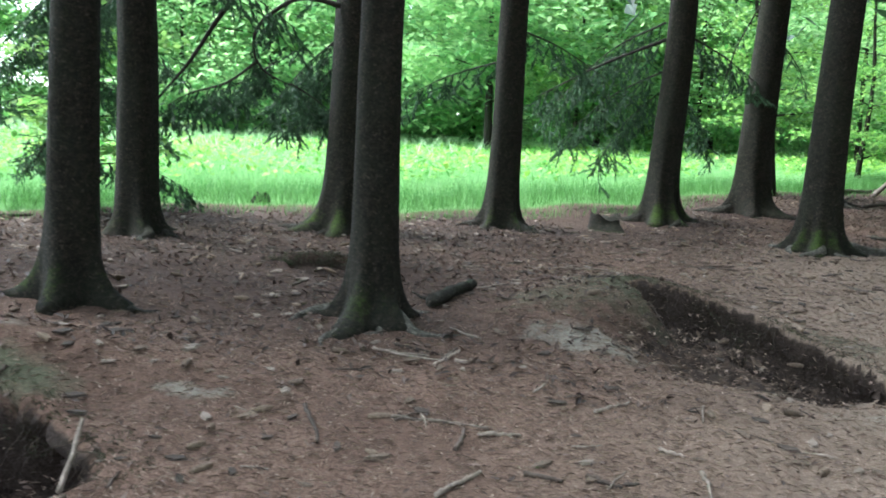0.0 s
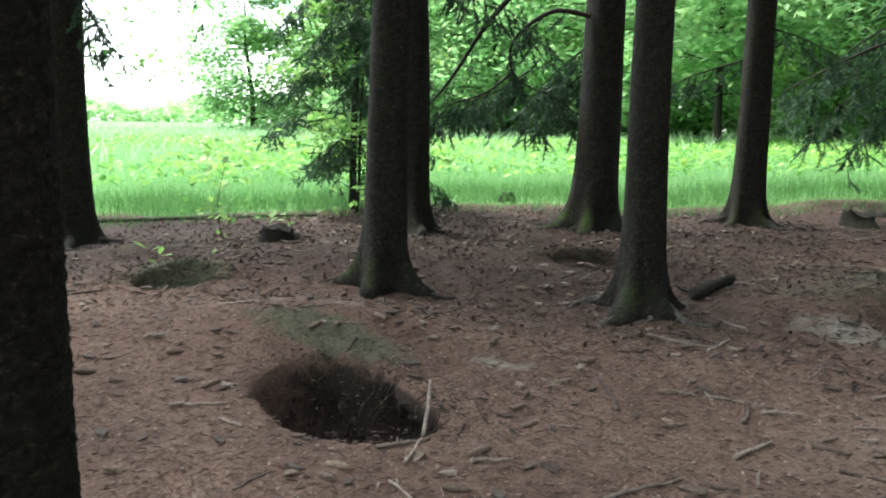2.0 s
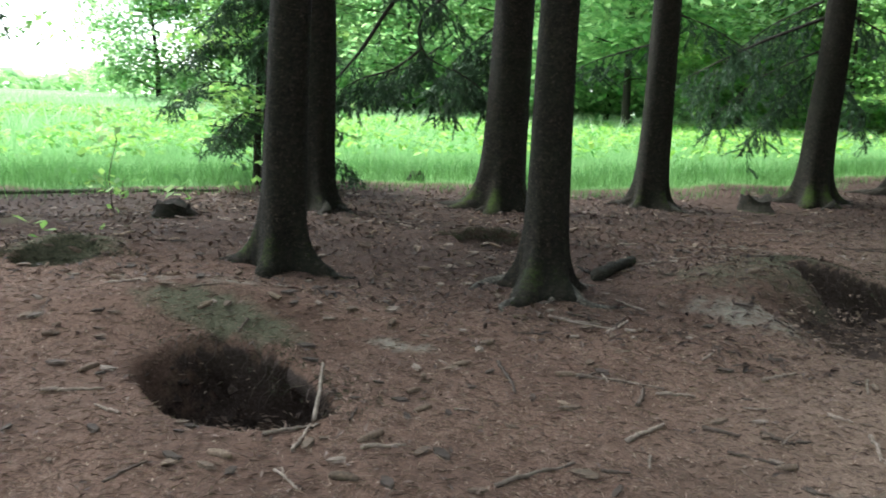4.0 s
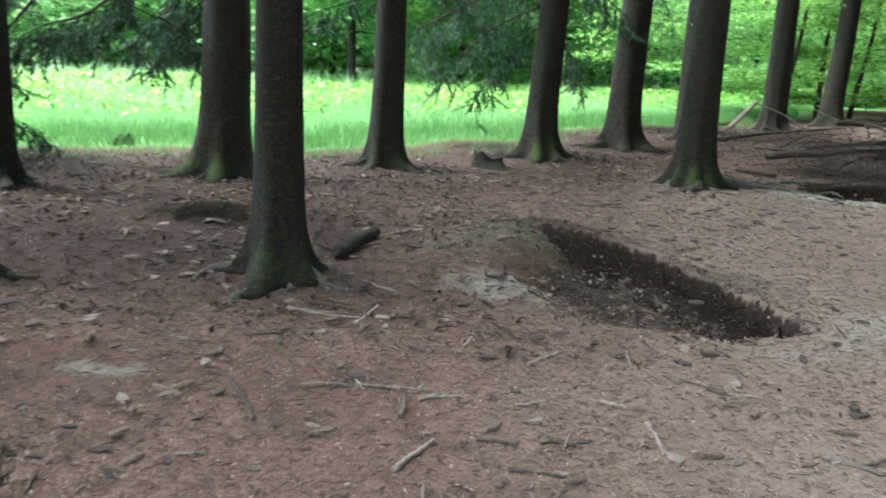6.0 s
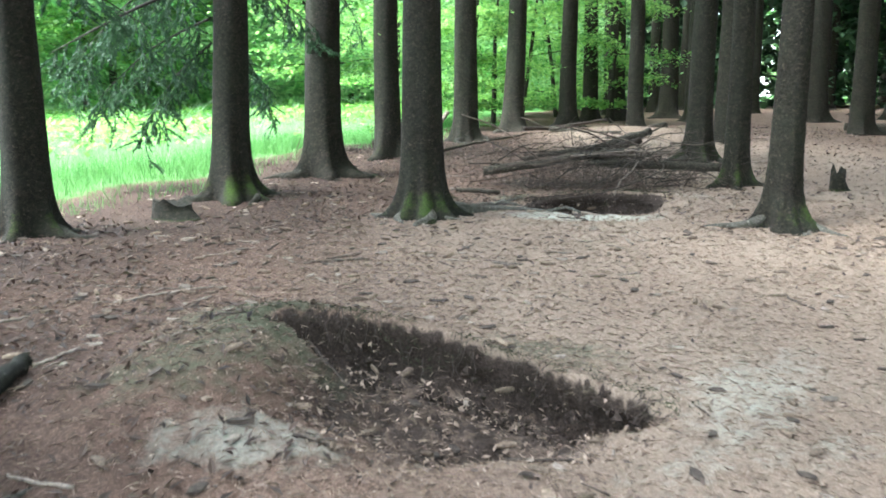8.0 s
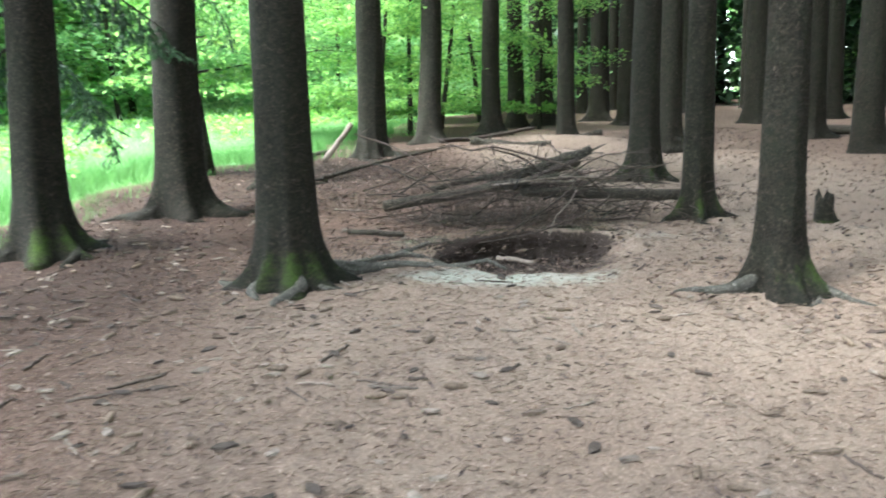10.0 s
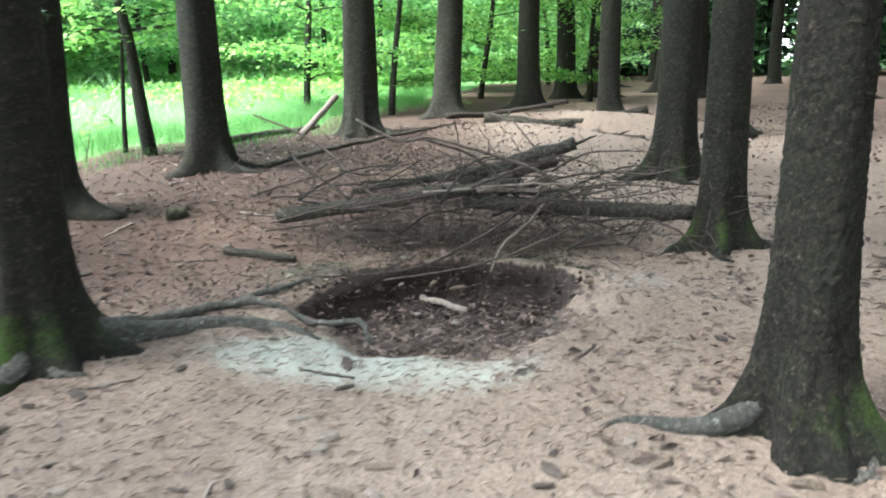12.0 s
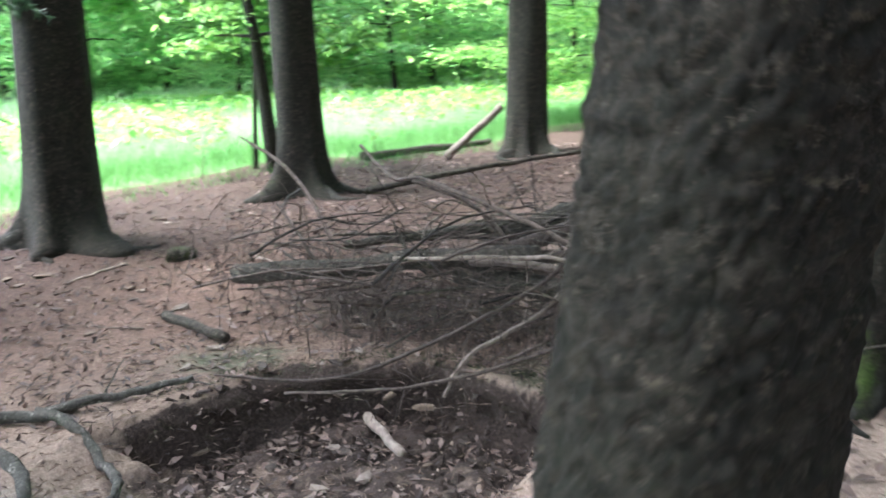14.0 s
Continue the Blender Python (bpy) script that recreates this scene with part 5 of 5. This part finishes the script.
def needle_branch(parent, points, r0, twigs, length, seed, needles=58, spread=0.35, hang=0.8):
    """A low spruce branch: bent bare stem with drooping side twigs set with needles."""
    rng = random.Random(seed)
    nrng = np.random.default_rng(seed)
    off = Vector(parent.matrix_world.translation) if parent else Vector((0, 0, 0))
    ctrl = [Vector(p) - off for p in points]
    path = []
    for i in range(len(ctrl) - 1):
        p0, p1, p2, p3 = ctrl[max(i - 1, 0)], ctrl[i], ctrl[i + 1], ctrl[min(i + 2, len(ctrl) - 1)]
        for k in range(7):
            t = k / 7
            path.append(0.5 * (2 * p1 + (p2 - p0) * t + (2 * p0 - 5 * p1 + 4 * p2 - p3) * t * t + (3 * p1 - p0 - 3 * p2 + p3) * t ** 3))
    path.append(ctrl[-1])
    m = len(path)
    pieces = [tube(path, [r0 * (1 - 0.8 * i / (m - 1)) for i in range(m)], 6, seed, 0.15)]
    twigs = int(twigs * 1.4)
    segs = []
    for n in range(twigs):
        t = (n + rng.random()) / twigs
        i = min(m - 2, int((0.12 + 0.88 * t) * (m - 1)))
        d = (path[i + 1] - path[i]).normalized()
        side = Vector((-d.y, d.x, 0)).normalized() * (1 if n % 2 else -1)
        l = length * rng.uniform(0.5, 1.2)
        q = path[i] + (d * rng.uniform(0.2, 0.6) + side * spread * rng.uniform(0.4, 1.6) + Vector((0, 0, -hang * rng.uniform(0.3, 1.1)))) * l
        tw = wander(path[i], q, 4, 0.05, seed + n, 0.05)
        pieces.append(tube(tw, [0.005, 0.004, 0.0035, 0.003, 0.0015], 3))
        segs.append(tw)
        for _ in range(2):
            j = rng.randrange(1, 4)
            e = tw[j] + Vector((rng.gauss(0, 0.14), rng.gauss(0, 0.14), -rng.uniform(0.08, 0.3))) * (length / 0.6)
            sub = [tw[j].lerp(e, u) for u in (0, 0.33, 0.66, 1.0)]
            segs.append(sub)
    v, f = join(pieces)
    stem = mesh_object("low_branch", v, f, BRANCH, parent, "dark bare drooping branch with needles")
    cs, ds = [], []
    for tw in segs:
        for k in range(needles):
            t = rng.random() * (len(tw) - 1)
            i = min(int(t), len(tw) - 2)
            p = tw[i].lerp(tw[i + 1], t - i)
            cs.append(p)
            ds.append(((tw[i + 1] - tw[i]).normalized() + Vector((rng.gauss(0, 0.6), rng.gauss(0, 0.6), rng.gauss(0, 0.35)))).normalized())
    c, d = np.array(cs), np.array(ds)
    nn = len(c)
    s = np.cross(d, nrng.normal(0, 1, (nn, 3)))
    s /= np.linalg.norm(s, axis=1, keepdims=True)
    L = nrng.uniform(0.03, 0.07, nn)[:, None]
    vv = np.stack([c - s * 0.009, c + s * 0.009, c + d * L], 1).reshape(-1, 3)
    ff = np.arange(nn * 3).reshape(-1, 3)
    mesh_object("needles", vv, ff, SPRUCE, stem, smooth=False)


def tree_at(x, y):
    return min((o for o in bpy.data.objects if o.name.startswith("spruce_tree")), key=lambda o: (o.location.x - x) ** 2 + (o.location.y - y) ** 2)


def low_branches():
    a2, b, d, j, o, l1 = (tree_at(*p) for p in ((-3.0, 8.85), (-1.05, 9.75), (0.8, 11.3), (3.0, 12.2), (4.75, 13.6), (-6.5, 7.2)))
    planned = {a2.name: (-3.0, 8.85), b.name: (-1.05, 9.75), d.name: (0.8, 11.3), j.name: (3.0, 12.2), o.name: (4.75, 13.6), l1.name: (-6.5, 7.2)}

    def grow(tree, points, *rest):
        dx, dy = tree.location.x - planned[tree.name][0], tree.location.y - planned[tree.name][1]
        needle_branch(tree, [(x + dx, y + dy, z) for x, y, z in points], *rest)
    grow(j, [(2.9, 12.2, 2.75), (2.0, 12.25, 2.35), (1.1, 12.5, 1.85)], 0.03, 16, 0.55, 1)
    grow(j, [(2.9, 12.3, 2.3), (2.3, 12.9, 1.95), (1.7, 13.3, 1.35)], 0.018, 22, 0.6, 2)
    grow(j, [(2.9, 12.3, 3.0), (2.2, 13.0, 2.6), (1.4, 13.6, 1.7)], 0.018, 24, 0.65, 3)
    grow(j, [(2.9, 12.4, 2.0), (2.6, 13.1, 1.6), (2.3, 13.6, 1.0)], 0.015, 20, 0.55, 4)
    grow(j, [(3.1, 12.3, 2.9), (3.9, 12.7, 2.6), (4.6, 13.0, 2.2)], 0.018, 16, 0.5, 5)
    grow(j, [(3.1, 12.4, 2.1), (3.6, 13.1, 1.8), (4.0, 13.6, 1.3)], 0.015, 14, 0.5, 6)
    grow(d, [(0.9, 11.3, 2.6), (1.5, 11.8, 2.45), (2.2, 12.2, 2.1)], 0.016, 12, 0.5, 7)
    grow(d, [(0.7, 11.4, 2.2), (0.0, 11.9, 2.0), (-0.6, 12.3, 1.7)], 0.014, 12, 0.45, 8)
    needle_branch(b, [(-1.3, 9.95, 2.6), (-1.73, 9.9, 2.66), (-2.14, 9.88, 2.4), (-2.25, 9.88, 2.13), (-2.15, 9.9, 1.86), (-1.84, 10.0, 1.7)], 0.034, 9, 0.4, 9)
    needle_branch(b, [(-2.2, 9.88, 1.95), (-2.52, 9.8, 1.69), (-2.94, 9.8, 1.55), (-3.19, 9.8, 1.4)], 0.018, 14, 0.45, 21)
    needle_branch(b, [(-1.84, 10.0, 1.72), (-1.6, 10.2, 1.57), (-1.4, 10.4, 1.4)], 0.014, 12, 0.4, 22)
    grow(b, [(-1.95, 10.0, 2.0), (-2.4, 10.2, 1.75), (-3.0, 10.4, 1.55)], 0.014, 20, 0.5, 10)
    grow(b, [(-1.2, 9.9, 2.3), (-1.7, 10.5, 2.0), (-2.2, 11.0, 1.55)], 0.016, 24, 0.55, 11)
    grow(b, [(-1.2, 9.9, 2.0), (-1.6, 10.6, 1.75), (-2.0, 11.2, 1.3)], 0.014, 20, 0.5, 12)
    needle_branch(b, [(-1.35, 9.95, 3.7), (-2.23, 9.6, 2.76), (-2.56, 9.6, 2.37), (-2.86, 9.6, 1.91), (-3.14, 9.6, 1.57), (-3.42, 9.6, 1.26)], 0.04, 5, 0.35, 13, 16)
    grow(a2, [(-2.85, 8.9, 2.9), (-2.2, 9.4, 2.7), (-1.6, 9.9, 2.3)], 0.014, 14, 0.5, 14)
    grow(a2, [(-3.2, 9.0, 3.0), (-4.0, 9.7, 2.9), (-4.8, 10.3, 2.4)], 0.016, 22, 0.6, 15)
    grow(a2, [(-3.2, 9.0, 2.5), (-3.8, 9.8, 2.35), (-4.4, 10.4, 1.9)], 0.015, 20, 0.55, 16)
    grow(l1, [(-6.2, 7.3, 3.1), (-5.6, 7.4, 2.95), (-5.0, 7.5, 2.55)], 0.014, 5, 0.5, 17, 22)
    grow(l1, [(-6.25, 7.2, 2.6), (-6.0, 7.0, 2.4), (-5.75, 6.9, 2.1)], 0.012, 8, 0.45, 18)
    grow(o, [(4.75, 13.5, 3.0), (5.3, 14.0, 2.8), (5.8, 14.4, 2.3)], 0.016, 10, 0.5, 19, 14)
    grow(o, [(4.5, 13.2, 3.4), (4.1, 12.9, 2.7), (3.9, 12.8, 2.0)], 0.014, 3, 0.3, 20, 8)


low_branches()


def spruce_sapling(x, y, height, seed):
    tree = new("young_spruce")
    tree.matrix_world = pose(x, y, gz(x, y))
    bpy.context.view_layer.update()
    tagged(tree, "young spruce with sparse drooping needled branches at the meadow's edge", "tree", "young spruces", "thing")
    v, f = tube(wander((0, 0, -0.05), (0.05, 0, height), 8, 0.008, seed), [0.06, 0.055, 0.05, 0.045, 0.04, 0.034, 0.028, 0.02, 0.012], 8, seed, 0.1)
    mesh_object("trunk", v, f, BARK, tree, attrs={"moss": [0.1] * len(v)})
    g = gz(x, y)
    rng = random.Random(seed)
    for k in range(17):
        h = 0.55 + (height - 0.8) * k / 17
        a = k * 2.4
        l = 1.55 * (1 - 0.55 * h / height)
        needle_branch(tree, [(x, y, g + h), (x + 0.5 * l * math.cos(a), y + 0.5 * l * math.sin(a), g + h + 0.05), (x + l * math.cos(a), y + l * math.sin(a), g + h - 0.25)], 0.012, 26, 0.42, seed + k, 30, 0.7, 0.5)


spruce_sapling(-4.75, 11.05, 4.2, 900)
leafy_tree(-4.55, 10.7, 3.4, 1.2, 0.5, 1700, 0.13, 0.025, 91, LEAF, "young_tree", "young leafy maple growing beside the young spruce")


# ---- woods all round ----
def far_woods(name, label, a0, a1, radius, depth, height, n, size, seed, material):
    """A dense belt of foliage between two bearings (degrees clockwise from ahead), uneven at its top."""
    rng = np.random.default_rng(seed)
    a = np.radians(rng.uniform(a0, a1, n))
    d = radius + depth * rng.random(n)
    top = height * (0.75 + 0.2 * np.sin(a * 23) + 0.15 * np.sin(a * 57 + 2))
    z = top * rng.random(n) ** 0.8
    x, y = d * np.sin(a), d * np.cos(a)
    v, f = leaf_quads(np.stack([x, y, ground_z(x, y) + z], 1), size, rng, 0.45, 0.8)
    tagged(mesh_object(name, v, f, material, smooth=False), label, "woods", kind="stuff")


far_woods("far_woods", "dense green woods beyond the meadow", -25, 42, 60, 14, 20, 22000, 1.9, 1, LEAF_HAZED)
# Only the east end shows; the rest is added to block low light.
far_woods("far_woods", "dense woods to the east, carried on unseen behind to block light", 42, 258, 60, 18, 20, 90000, 1.1, 2, LEAF_HAZED)
far_woods("distant_trees", "faint line of trees on the horizon", -75, -20, 260, 60, 9, 4000, 3.5, 3, LEAF_HAZED)
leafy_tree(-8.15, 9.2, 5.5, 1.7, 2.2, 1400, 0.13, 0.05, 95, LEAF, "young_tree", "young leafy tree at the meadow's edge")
far_woods("shrub_belt", "bright green shrubs along the far side of the meadow", -24, 40, 41, 9, 5.0, 20000, 0.42, 5, LEAF_HAZED)
leafy_tree(-24.5, 45, 11, 4.2, 0.2, 14000, 0.34, 0.16, 96, LEAF_HAZED, "field_tree", "leafy tree in full green beyond the meadow", 1.3)
far_woods("far_woods", "dark green thicket behind the plantation", 36, 90, 46, 9, 17, 60000, 0.5, 6, SPRUCE)
